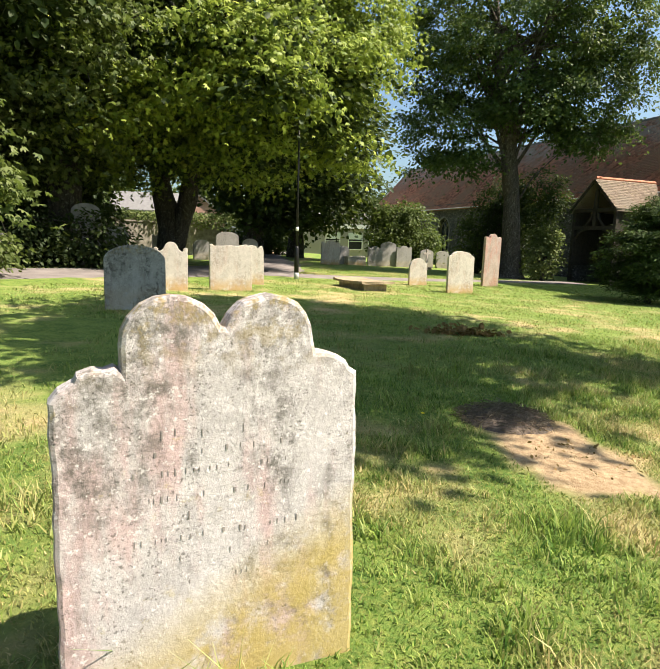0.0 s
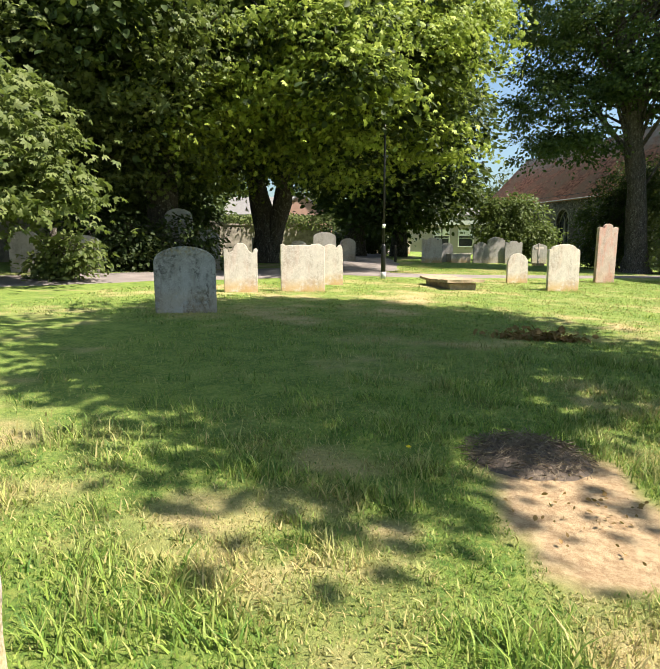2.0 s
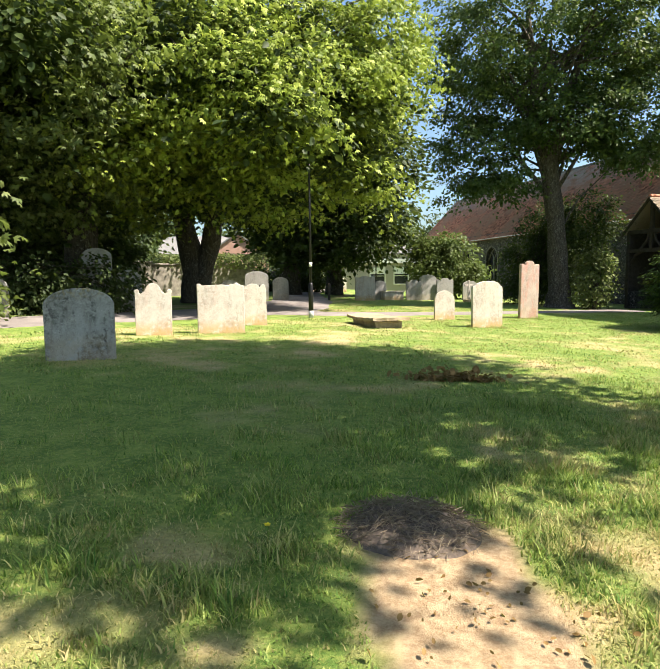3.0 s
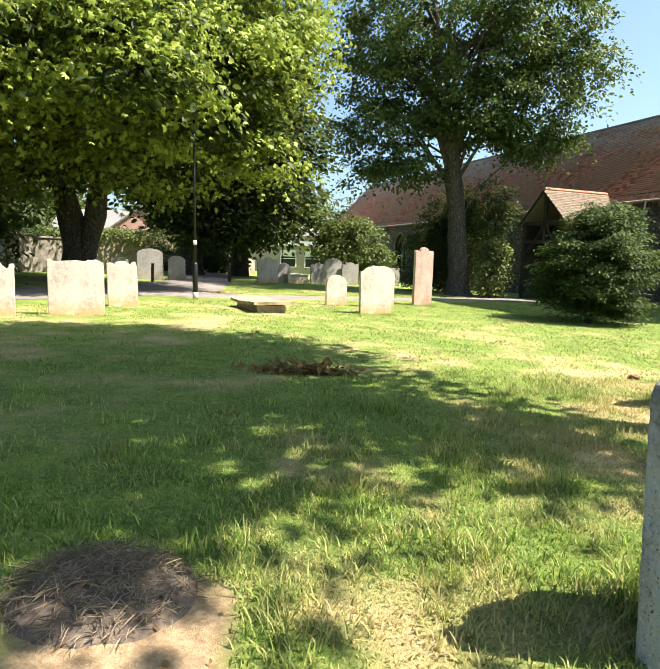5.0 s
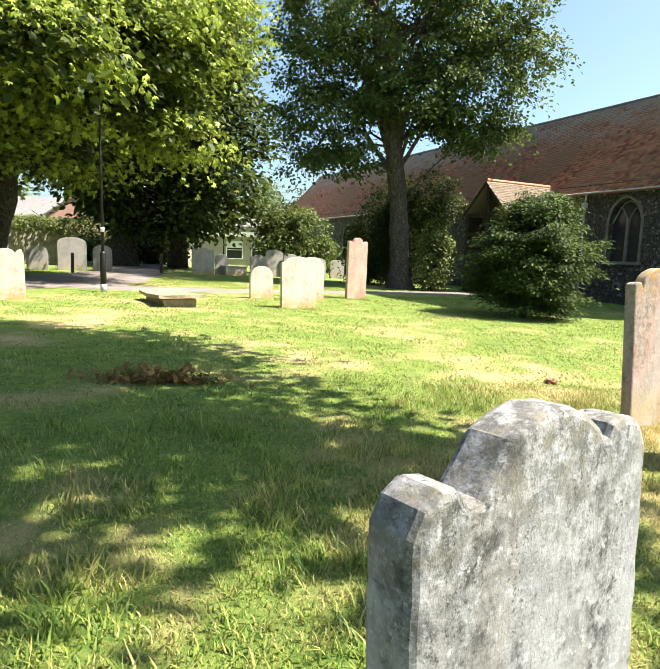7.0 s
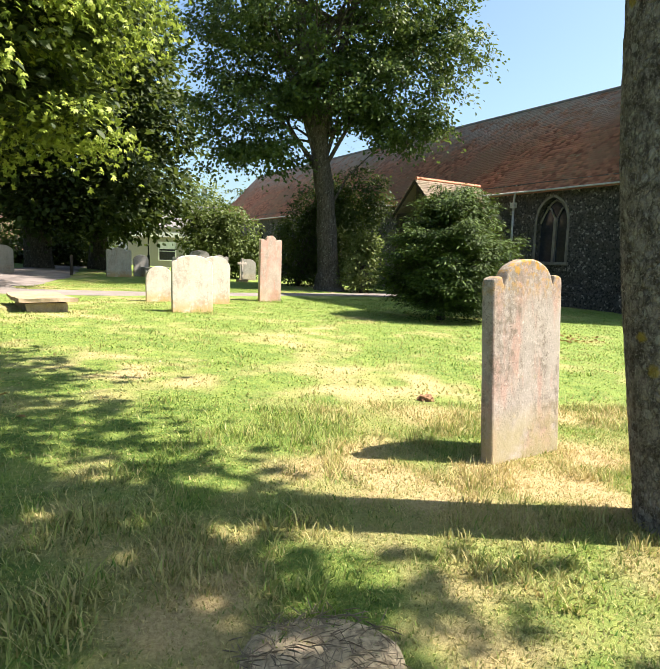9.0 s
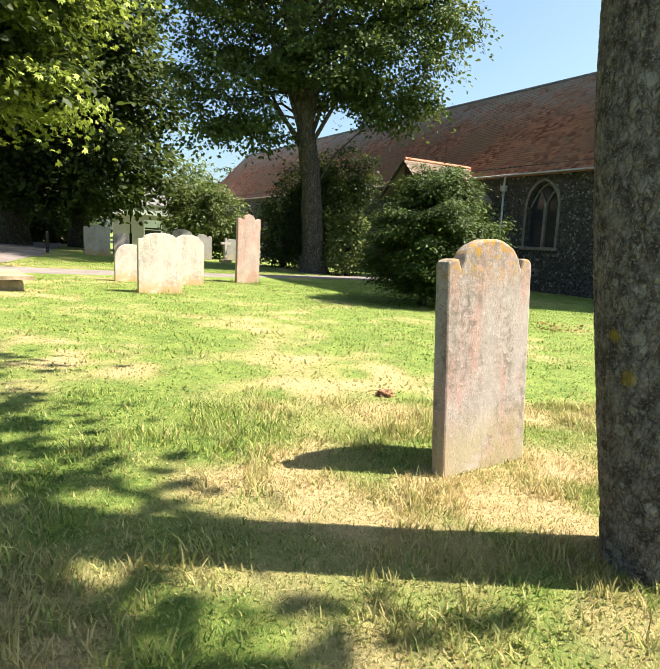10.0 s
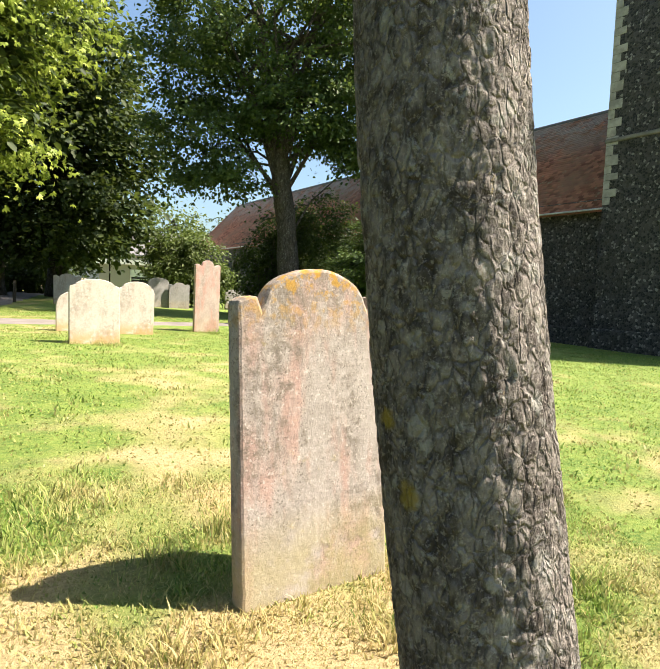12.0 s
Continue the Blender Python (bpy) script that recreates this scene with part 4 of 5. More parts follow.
headstone("pale weathered headstone with a broken crest", -2.75, 17.5, [(-0.37, 1.12), (-0.3, 1.14), (-0.2, 1.12)] + arc(0, 1.05, 0.2, 0.13, 170, 10, 7) + [(0.25, 1.14), (0.33, 1.16), (0.37, 1.02)], 0.09, A, M_PALE, (-1, -1), seed=7)
headstone("small round-topped pale headstone", 2.73, 22.2, top_round(0.78, 1.02, 0.36), 0.09, A, M_PALE, (-1, 0), seed=8)
headstone("broad pale headstone with a low round top and orange foot", 3.89, 19.65, [(-0.52, 1.2), (-0.5, 1.24), (-0.42, 1.25)] + arc(0, 1.24, 0.4, 0.15, 170, 10, 11) + [(0.44, 1.25), (0.5, 1.22), (0.52, 1.15)], 0.1, A, M_PALE, (-1, 0), seed=9)
headstone("pale round-shouldered headstone close behind another", 4.27, 22.3, [(-0.47, 1.18), (-0.42, 1.22)] + arc(0, 1.2, 0.38, 0.19, 172, 8, 11) + [(0.42, 1.2), (0.46, 1.1)], 0.1, A, M_PALE, (-1, 1.5), seed=10)
headstone("tall narrow pink stone with a small crest", 5.95, 24.5, top_shoulders(0.8, 2.17, 0.2, 0.16), 0.14, A, M_RED, (0, 0.5), seed=11)
# Stones under the trees get the shade-toned limestone, sunlit ones the pale.
for x, y, w, h, mat, lab, sh in ((-1.36, 36.2, 1.25, 1.5, M_PALE, "broad pale tomb slab with a moulded top", 1), (-0.6, 38.1, 0.8, 1.2, M_SHADE, "headstone toned grey for shade", 0), (1.5, 39.0, 1.1, 1.3, M_SHADE, "grey headstone with a notched top in shade", 1),
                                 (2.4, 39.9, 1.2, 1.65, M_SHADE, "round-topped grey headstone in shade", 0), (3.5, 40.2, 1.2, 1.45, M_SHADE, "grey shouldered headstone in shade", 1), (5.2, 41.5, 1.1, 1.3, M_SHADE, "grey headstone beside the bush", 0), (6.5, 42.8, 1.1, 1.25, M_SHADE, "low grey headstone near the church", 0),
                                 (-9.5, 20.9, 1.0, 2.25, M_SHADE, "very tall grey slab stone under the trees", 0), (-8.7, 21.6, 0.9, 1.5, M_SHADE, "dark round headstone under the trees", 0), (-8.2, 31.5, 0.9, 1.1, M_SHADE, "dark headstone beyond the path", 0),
                                 (-7.0, 32.5, 1.3, 1.6, M_SHADE, "broad dark headstone beyond the path", 0), (-5.9, 33.5, 0.9, 1.3, M_SHADE, "dark round headstone beyond the path", 0), (-10.6, 32.0, 1.0, 1.3, M_SHADE, "headstone toned grey for shade beside the hedge", 1),
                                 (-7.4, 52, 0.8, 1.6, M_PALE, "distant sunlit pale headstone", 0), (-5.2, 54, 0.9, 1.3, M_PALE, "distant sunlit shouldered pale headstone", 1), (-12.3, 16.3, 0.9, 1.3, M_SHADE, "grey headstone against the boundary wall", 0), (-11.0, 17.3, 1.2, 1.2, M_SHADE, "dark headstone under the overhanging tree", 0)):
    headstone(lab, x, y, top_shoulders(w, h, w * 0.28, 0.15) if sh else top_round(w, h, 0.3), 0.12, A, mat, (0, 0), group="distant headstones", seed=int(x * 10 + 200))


def slab_tomb():
    """A low ledger on a rough plinth, one end lifted."""
    top = empty("ledger_tomb", pose(0.62, 18.9, float(gz(0.65)), 0, 0, A + 90), "low weathered ledger tomb on a crumbling plinth", "tomb")
    bm = bmesh.new()
    box(bm, -1.08, 1.08, -0.56, 0.56, 0.2, 0.28)
    bmesh.ops.subdivide_edges(bm, edges=bm.edges, cuts=9, use_grid_fill=True)
    for v in bm.verts:
        v.co += Vector((noise.noise(v.co * 5), noise.noise(v.co * 5 + Vector((3, 0, 0))), 0.35 * noise.noise(v.co * 3 + Vector((0, 7, 0))))) * 0.05
        v.co.z += 0.07 * max(0.0, v.co.x) ** 2
    bmesh.ops.transform(bm, matrix=pose(0, 0, -0.02, 0, 2.0, 0), verts=bm.verts)
    part("slab", bm, M_BROWN, top)
    bm = bmesh.new()
    box(bm, -0.88, 0.88, -0.4, 0.4, -0.1, 0.18)
    bmesh.ops.subdivide_edges(bm, edges=bm.edges, cuts=6, use_grid_fill=True)
    for v in bm.verts:
        v.co += Vector((noise.noise(v.co * 4), noise.noise(v.co * 4 + Vector((5, 0, 0))), 0)) * 0.07
    part("plinth", bm, M_BROWN, top, "crumbling rubble plinth")


slab_tomb()


def box_tomb(x, y):
    top = empty("box_tomb", pose(x, y, float(gz(x)), 0, 0, A), "low white box tomb with a dark planter on top", "tomb")
    bm = bmesh.new()
    box(bm, -0.65, 0.65, -0.35, 0.35, -0.1, 0.5)
    bevel(bm, 0.02)
    part("chest", bm, M_PALE, top)
    bm = bmesh.new()
    box(bm, -0.7, 0.7, -0.4, 0.4, 0.5, 0.57)
    bevel(bm, 0.015)
    part("lid", bm, M_PALE, top)


box_tomb(0.15, 38.1)


def cuttings(x, y, w, d, h, n, seed, label, mat):
    """A flat mound of dry grass cuttings, strewn with dead stems."""
    r = np.random.default_rng(seed)
    top = empty("cuttings_heap", Matrix.Translation((x, y, float(gz(x)))), label, "grass cuttings")
    bm = bmesh.new()
    bmesh.ops.create_grid(bm, x_segments=30, y_segments=30, size=1)
    for v in bm.verts:
        q = math.hypot(v.co.x, v.co.y)
        e = max(0.0, 1 - q ** 3 + 0.25 * noise.noise((v.co.x * 3, v.co.y * 3, seed)))
        z = h * e * (0.75 + 0.5 * noise.noise((v.co.x * 5, v.co.y * 5, seed + 3))) - 0.012 - 0.25 * max(0.0, q - 0.98)
        v.co = Vector((v.co.x * w, v.co.y * d, z))
    part("mound", bm, mat, top, smooth=True)
    a = r.uniform(0, 6.28, n)
    q = np.sqrt(r.random(n))
    P = np.column_stack([np.cos(a) * q * w, np.sin(a) * q * d, h * (1 - q ** 3) * 0.9 + r.random(n) * 0.03])
    me = leaf_mesh("stem_litter", P, np.array([0, 0, 1.0]) + r.normal(size=(n, 3)) * 0.4, r.normal(size=(n, 3)) * [1, 1, 0.12], r.uniform(0.02, 0.1, n), (OVAL[0] * [1, 0.075, 0.5], OVAL[1]))
    tagged(part_mesh("stem_litter", me, plain("dry_stems_%d" % seed, (0.24, 0.195, 0.135), 0.9), top, "pale dry stems"), kind="stuff")


cuttings(1.82, 5.1, 0.42, 0.36, 0.11, 1800, 3, "round heap of grey-brown dry grass cuttings", M_STRAW)
cuttings(5.5, 7.15, 0.32, 0.26, 0.035, 520, 4, "small heap of dry straw-coloured cuttings", plain("pale_cuttings", (0.36, 0.29, 0.19), 0.95, 0, 0.4, 30))

def litter(x, y, w, d, n, seed):
    r = np.random.default_rng(seed)
    P = np.column_stack([x + r.normal(0, w, n), y + r.normal(0, d, n), np.zeros(n)])
    P[:, 2] = gz(P[:, 0]) + (0.012 if seed == 8 else r.random(n) ** 2 * 0.14)
    me = leaf_mesh("dead_leaves", P, np.array([0, 0, 1.0]) + r.normal(size=(n, 3)) * 0.7, r.normal(size=(n, 3)), r.uniform(0.05, 0.13, n) * (0.35 if seed == 8 else 1.0), OVAL)
    tagged(part_mesh("dead_leaves", me, M_LITTER), "scatter of curled brown dead leaves on the ground", "leaf litter", kind="stuff")


litter(2.55, 10.2, 0.26, 0.07, 260, 6)
litter(2.1, 10.1, 0.25, 0.08, 120, 7)
litter(2.2, 4.35, 0.22, 0.28, 70, 8)
litter(12.5, 17.1, 0.3, 0.15, 70, 9)
bm = bmesh.new()
bmesh.ops.create_icosphere(bm, subdivisions=3, radius=1)
for v in bm.verts:
    k = 1 + 0.5 * noise.noise(v.co * 3.5)
    v.co = Vector((v.co.x * 0.085 * k, v.co.y * 0.075 * k, v.co.z * 0.05 * k))
ob = part("earth_clod", bm, plain("turned_earth", (0.2, 0.11, 0.06), 0.95, 0, 0.5, 40))
ob.location = (7.15, 11.1, float(gz(7.15)) + 0.02)
tagged(ob, "small heap of dark turned earth on the lawn", "earth")


def dandelion(x, y):
    top = empty("dandelion", Matrix.Translation((x, y, float(gz(x)))), "single yellow dandelion in the shaded grass", "flower")
    bm = bmesh.new()
    tube(bm, [(0, 0, -0.02), (0.005, 0, 0.06), (0, 0, 0.11)], [0.003] * 3, 5)
    part("stem", bm, M_BLADE, top)
    bm = bmesh.new()
    for k in range(26):
        a = k * 2.4
        r = 0.02 if k % 2 else 0.015
        d = Vector((math.cos(a), math.sin(a), 0))
        w = Vector((-d.y, d.x, 0)) * 0.003
        c = Vector((0, 0, 0.11 + 0.0003 * k))
        bm.faces.new([bm.verts.new(q) for q in (c - w, c + w, c + d * r + w + Vector((0, 0, 0.005)), c + d * r - w + Vector((0, 0, 0.005)))])
    part("head", bm, plain("yellow_petals", (0.75, 0.6, 0.02), 0.7), top, "yellow petals")


dandelion(1.08, 4.75)


# ---- lamp posts ----
def lamp_post(x, y, h, label):
    top = empty("street_lamp", Matrix.Translation((x, y, float(gz(x)))), label, "lamp post")
    bm = bmesh.new()
    tube(bm, [(0, 0, -0.1), (0, 0, 1.12), (0, 0, 1.2)], [0.085, 0.085, 0.05], 14)
    part("base_column", bm, M_IRON, top, smooth=True)
    bm = bmesh.new()
    tube(bm, [(0, 0, 1.2), (0, 0, h)], [0.045, 0.03], 12)
    part("pole", bm, M_IRON, top, smooth=True)
    bm = bmesh.new()
    tube(bm, [(0, 0, 0.0), (0, 0, 0.24)], [0.089, 0.089], 14)
    part("foot_band", bm, M_GALV, top, "grey worn band at the foot", smooth=True)
    bm = bmesh.new()
    tube(bm, [(0, 0, 1.74), (0, 0, 1.88)], [0.056, 0.056], 14)
    part("label_band", bm, M_WHITE, top, "white band", smooth=True)
    bm = bmesh.new()
    tube(bm, [(0, 0, h), (0, 0, h + 0.05), (0, 0, h + 0.4), (0, 0, h + 0.46)], [0.06, 0.13, 0.2, 0.04], 12)
    part("lantern", bm, M_IRON, top, "small dark lantern head", smooth=True)
    return top


lamp_post(-1.8, 21.15, 5.6, "tall slim black lamp post at the lawn edge")
lamp_post(-1.4, 45.4, 6.3, "slim black lamp post farther along the path")

def timber_post(x, y, h):
    bm = bmesh.new()
    box(bm, -0.07, 0.07, -0.07, 0.07, -0.1, h)
    bevel(bm, 0.015)
    ob = part("timber_post", bm, M_OAK)
    ob.matrix_world = pose(x, y, float(gz(x)), 0, 1, 20)
    tagged(ob, "short dark timber post beside the path", "post")


timber_post(-3.4, 35.2, 1.0)
timber_post(-6.2, 30.4, 0.9)


def stone_cross(x, y):
    top = empty("stone_cross", pose(x, y, float(gz(x)), 0, 0, A), "small white stone cross on a stepped foot", "cross")
    for nm, bx in (("foot", (-0.3, 0.3, -0.2, 0.2, -0.1, 0.15)), ("shaft", (-0.06, 0.06, -0.05, 0.05, 0.15, 1.35)), ("arm", (-0.3, 0.3, -0.045, 0.045, 0.98, 1.1))):
        bm = bmesh.new()
        box(bm, *bx)
        bevel(bm, 0.012)
        part(nm, bm, M_PALE, top)


stone_cross(4.9, 38.6)

# ---- church ----
# Local frame: x along the wall (positive towards the tower), y out from the wall, z up.
CH = Matrix(((0.407, -0.914, 0, 19.315), (-0.914, -0.407, 0, 32.925), (0, 0, 1, 0), (0, 0, 0, 1)))
E_Z, R_Z, BACK = 5.25, 10.6, 5.2
WEST, EAST = 5.35, -43.5


def arch_z(x, cx, half, spring, rise):
    """Height of a pointed arch at x."""
    t = min(1.0, abs(x - cx) / half)
    k = (half ** 2 + rise ** 2) / (2 * half)
    return spring + math.sqrt(max(0, k * k - (k - half + half * t) ** 2))


def wall_with_windows(x0, x1, z0, z1, windows, depth):
    """A wall front with pointed openings that go through it."""
    bm = bmesh.new()

    def quad(a, b, c, d):
        bm.faces.new([bm.verts.new(p) for p in (a, b, c, d)])

    xs = x0
    for cx, half, sill, spring, rise in sorted(windows):
        a, b = cx - half, cx + half
        quad((xs, 0, z0), (a, 0, z0), (a, 0, z1), (xs, 0, z1))
        quad((a, 0, z0), (b, 0, z0), (b, 0, sill), (a, 0, sill))
        n = 14
        us = [a + (b - a) * i / n for i in range(n + 1)]
        zs = [arch_z(u, cx, half, spring, rise) for u in us]
        for i in range(n):
            quad((us[i], 0, zs[i]), (us[i + 1], 0, zs[i + 1]), (us[i + 1], 0, z1), (us[i], 0, z1))
            quad((us[i], 0, zs[i]), (us[i], -depth, zs[i]), (us[i + 1], -depth, zs[i + 1]), (us[i + 1], 0, zs[i + 1]))
        quad((a, 0, sill), (b, 0, sill), (b, -depth, sill), (a, -depth, sill))
        quad((a, 0, sill), (a, -depth, sill), (a, -depth, spring), (a, 0, spring))
        quad((b, 0, sill), (b, 0, spring), (b, -depth, spring), (b, -depth, sill))
        xs = b
    quad((xs, 0, z0), (x1, 0, z0), (x1, 0, z1), (xs, 0, z1))
    bmesh.ops.remove_doubles(bm, verts=bm.verts, dist=1e-4)
    bmesh.ops.recalc_face_normals(bm, faces=bm.faces)
    return bm


def tiles(x0, x1, slope, pw, pl, thick, seed, frame_of):
    """Plain tiles laid in courses up a slope, each a thin slab of its own, slightly uneven."""
    r = np.random.default_rng(seed)
    rows, cols = int(slope / pl), int((x1 - x0) / pw)
    i, j = np.meshgrid(np.arange(rows), np.arange(cols), indexing="ij")
    u = x0 + (j + 0.5 * (i % 2)) * pw + r.normal(0, 0.006, i.shape)
    v = i * pl + r.normal(0, 0.008, i.shape)
    lift = np.abs(r.normal(0, 0.005, i.shape)) + 0.003
    sag = 0.05 * (vnoise(u, v, 2.5, seed) - 0.5)
    c = []
    for du, dv, dw in ((0.04, 0, 1), (0.96, 0, 1), (0.96, 1.5, 0), (0.04, 1.5, 0), (0.04, 0, -0.6), (0.96, 0, -0.6)):
        c.append(np.stack([u + du * pw, v + dv * pl, sag + (lift + thick) * max(dw, 0) - 0.01 * (dw < 0)], -1))
    V = np.stack(c, 2).reshape(-1, 3)
    k = np.arange(i.size)[:, None] * 6
    F = np.concatenate([k + [3, 2, 1, 0], k + [0, 1, 5, 4]])
    return array_mesh("tiles", frame_of(V), F)


def church():
    top = empty("church", CH, "flint-walled medieval church with a red clay tiled roof", "church")
    gw, ge = float(gz(21)) - 0.3, -0.6
    wins = [(1.3, 0.87, 1.45, 3.45, 1.1), (-26.6, 1.0, 0.7, 3.0, 1.1), (-31.5, 0.9, 0.9, 3.0, 1.0), (-17.5, 1.0, 1.2, 3.2, 1.0)]
    part("wall", wall_with_windows(EAST, WEST, -1.3, E_Z + 0.1, wins, 0.45), M_FLINT, top, "dark knapped flint wall")
    bm = bmesh.new()
    for x in (EAST, WEST):
        bm.faces.new([bm.verts.new(p) for p in ((x, 0, -1.3), (x, -2 * BACK, -1.3), (x, -2 * BACK, E_Z), (x, -BACK, R_Z - 0.1), (x, 0, E_Z))])
    bm.faces.new([bm.verts.new(p) for p in ((EAST, -2 * BACK, -1.3), (WEST, -2 * BACK, -1.3), (WEST, -2 * BACK, E_Z), (EAST, -2 * BACK, E_Z))])
    bmesh.ops.recalc_face_normals(bm, faces=bm.faces)
    part("end_wall", bm, M_FLINT, top)
    bm = bmesh.new()
    box(bm, EAST - 0.05, WEST, -0.1, 0.16, -1.3, 0.05)
    bevel(bm, 0.05)
    part("plinth", bm, M_FLINT, top)
    for cx, half, sill, spring, rise in wins:
        wtop = part("window", wall_window_glass(cx, half, sill, spring, rise), M_GLASS, top, "pointed two-light leaded window")
        bm = bmesh.new()
        n = 14
        us = [cx - half + 2 * half * i / n for i in range(n + 1)]
        outline = [(cx - half, sill)] + [(u, arch_z(u, cx, half, spring, rise)) for u in us] + [(cx + half, sill)]
        for (ax, az), (bx, bz) in zip(outline, outline[1:]):
            d = Vector((bx - ax, 0, bz - az))
            if d.length < 1e-4:
                continue
            nrm = Vector((-d.z, 0, d.x)).normalized()
            a, b = Vector((ax, 0, az)), Vector((bx, 0, bz))
            vs = [bm.verts.new(p) for p in (a + Vector((0, 0.05, 0)), b + Vector((0, 0.05, 0)), b + nrm * 0.12 + Vector((0, 0.05, 0)), a + nrm * 0.12 + Vector((0, 0.05, 0)))]
            ws = [bm.verts.new(v.co + Vector((0, -0.3, 0))) for v in vs]
            bm.faces.new(vs)
            for q in range(4):
                bm.faces.new((vs[q], ws[q], ws[(q + 1) % 4], vs[(q + 1) % 4]))
        bmesh.ops.recalc_face_normals(bm, faces=bm.faces)
        part("surround", bm, M_ASHLAR, wtop, "pale dressed stone surround")
        bm = bmesh.new()
        box(bm, cx - half - 0.2, cx + half + 0.2, -0.3, 0.12, sill - 0.16, sill)
        bevel(bm, 0.02)
        part("sill", bm, M_ASHLAR, wtop)
        bm = bmesh.new()
        box(bm, cx - 0.07, cx + 0.07, -0.36, -0.2, sill, spring + 0.1)
        for sgn in (-1, 1):
            pts = [(cx + sgn * half * (1 - f), 0, spring - 0.1 + (rise + 0.1) * math.sin(f * math.pi / 2) * 0.9) for f in (0.0, 0.2, 0.45, 0.7, 1.0)]
            tube(bm, [(p[0] - sgn * half * 0.0, -0.28, p[2]) for p in pts], [0.05] * 5, 6)
            tube(bm, [(cx, -0.28, spring), (cx + sgn * half * 0.35, -0.28, spring + rise * 0.5), (cx + sgn * half * 0.6, -0.28, spring + rise * 0.62)], [0.05] * 3, 6)
        part("mullion", bm, M_ASHLAR, wtop)
        bm = bmesh.new()
        for k in range(1, 4):
            zz = sill + (spring - sill) * k / 4
            box(bm, cx - half, cx + half, -0.36, -0.34, zz - 0.012, zz + 0.012)
        part("saddle_bar", bm, M_IRON, wtop)
    # roof: a closed deck with tiles laid on both slopes
    sl = math.hypot(BACK + 0.35, R_Z - E_Z + 0.33)
    ca, sa = (BACK + 0.35) / sl, (R_Z - E_Z + 0.33) / sl
    bm = bmesh.new()
    P = [(0.35, E_Z - 0.35), (-BACK, R_Z - 0.03), (-2 * BACK - 0.35, E_Z - 0.35), (-2 * BACK - 0.35, E_Z - 0.5), (-BACK, R_Z - 0.25), (0.35, E_Z - 0.47)]
    ends = [[bm.verts.new((x, y, z)) for y, z in P] for x in (EAST - 0.2, WEST)]
    for k in range(6):
        bm.faces.new((ends[0][k], ends[1][k], ends[1][(k + 1) % 6], ends[0][(k + 1) % 6]))
    for e in ends:
        bm.faces.new(e)
    bmesh.ops.recalc_face_normals(bm, faces=bm.faces)
    roof = part("roof", bm, M_TILE, top, "old red clay tile roof, sooty and mossy")
    me = tiles(EAST - 0.2, WEST - 0.02, sl, 0.26, 0.17, 0.008, 5, lambda V: np.column_stack([V[:, 0], 0.37 - V[:, 1] * ca + V[:, 2] * sa, E_Z - 0.34 + V[:, 1] * sa + V[:, 2] * ca]))
    tagged(part_mesh("roof_tile", me, M_TILE, roof), kind="stuff")
    bm = bmesh.new()
    n = int((WEST - EAST) / 0.42)
    for k in range(n):
        x = EAST - 0.2 + k * 0.42
        tube(bm, [(x, -BACK, R_Z - 0.02), (x + 0.41, -BACK, R_Z - 0.02)], [0.13, 0.125], 8, 0, True)
    part("ridge_tile", bm, M_SLATE, roof, "grey ridge tiles")
    bm = bmesh.new()
    tube(bm, [(EAST, 0.4, E_Z - 0.36), (WEST, 0.4, E_Z - 0.36)], [0.04, 0.04], 8)
    part("gutter", bm, M_LEAD, top, "grey gutter", smooth=True)
    bm = bmesh.new()
    tube(bm, [(-0.75, 0.38, E_Z - 0.4), (-0.85, 0.3, E_Z - 0.62), (-1.0, 0.14, E_Z - 0.8), (-1.0, 0.14, E_Z - 1.0)], [0.05] * 4, 8)
    tube(bm, [(-1.0, 0.14, E_Z - 1.0), (-1.0, 0.14, -0.6)], [0.055] * 2, 8)
    pipe = part("downpipe", bm, M_LEAD, top, "grey cast downpipe", smooth=True)
    bm = bmesh.new()
    vs = box(bm, -1.15, -0.85, 0.05, 0.27, E_Z - 1.1, E_Z - 0.82)
    bevel(bm, 0.02)
    part("hopper", bm, M_LEAD, pipe)
    bm = bmesh.new()
    box(bm, 0.98, 1.38, 0.0, 0.05, 0.02, 0.42)
    bevel(bm, 0.01)
    vent = part("vent_stone", bm, M_ASHLAR, top, "pale square vent stone")
    # A black disc on the stone stands for the dark inside the hole.
    bm = bmesh.new()
    tube(bm, [(1.18, 0.04, 0.2), (1.18, 0.06, 0.2)], [0.09, 0.09], 10)
    part("vent_disc", bm, M_IRON, vent)
    return top


def wall_window_glass(cx, half, sill, spring, rise):
    bm = bmesh.new()
    n = 14
    us = [cx - half + 2 * half * i / n for i in range(n + 1)]
    lo = [bm.verts.new((u, -0.34, sill)) for u in us]
    hi = [bm.verts.new((u, -0.34, arch_z(u, cx, half, spring, rise))) for u in us]
    for i in range(n):
        bm.faces.new((lo[i], lo[i + 1], hi[i + 1], hi[i]))
    return bm


church()


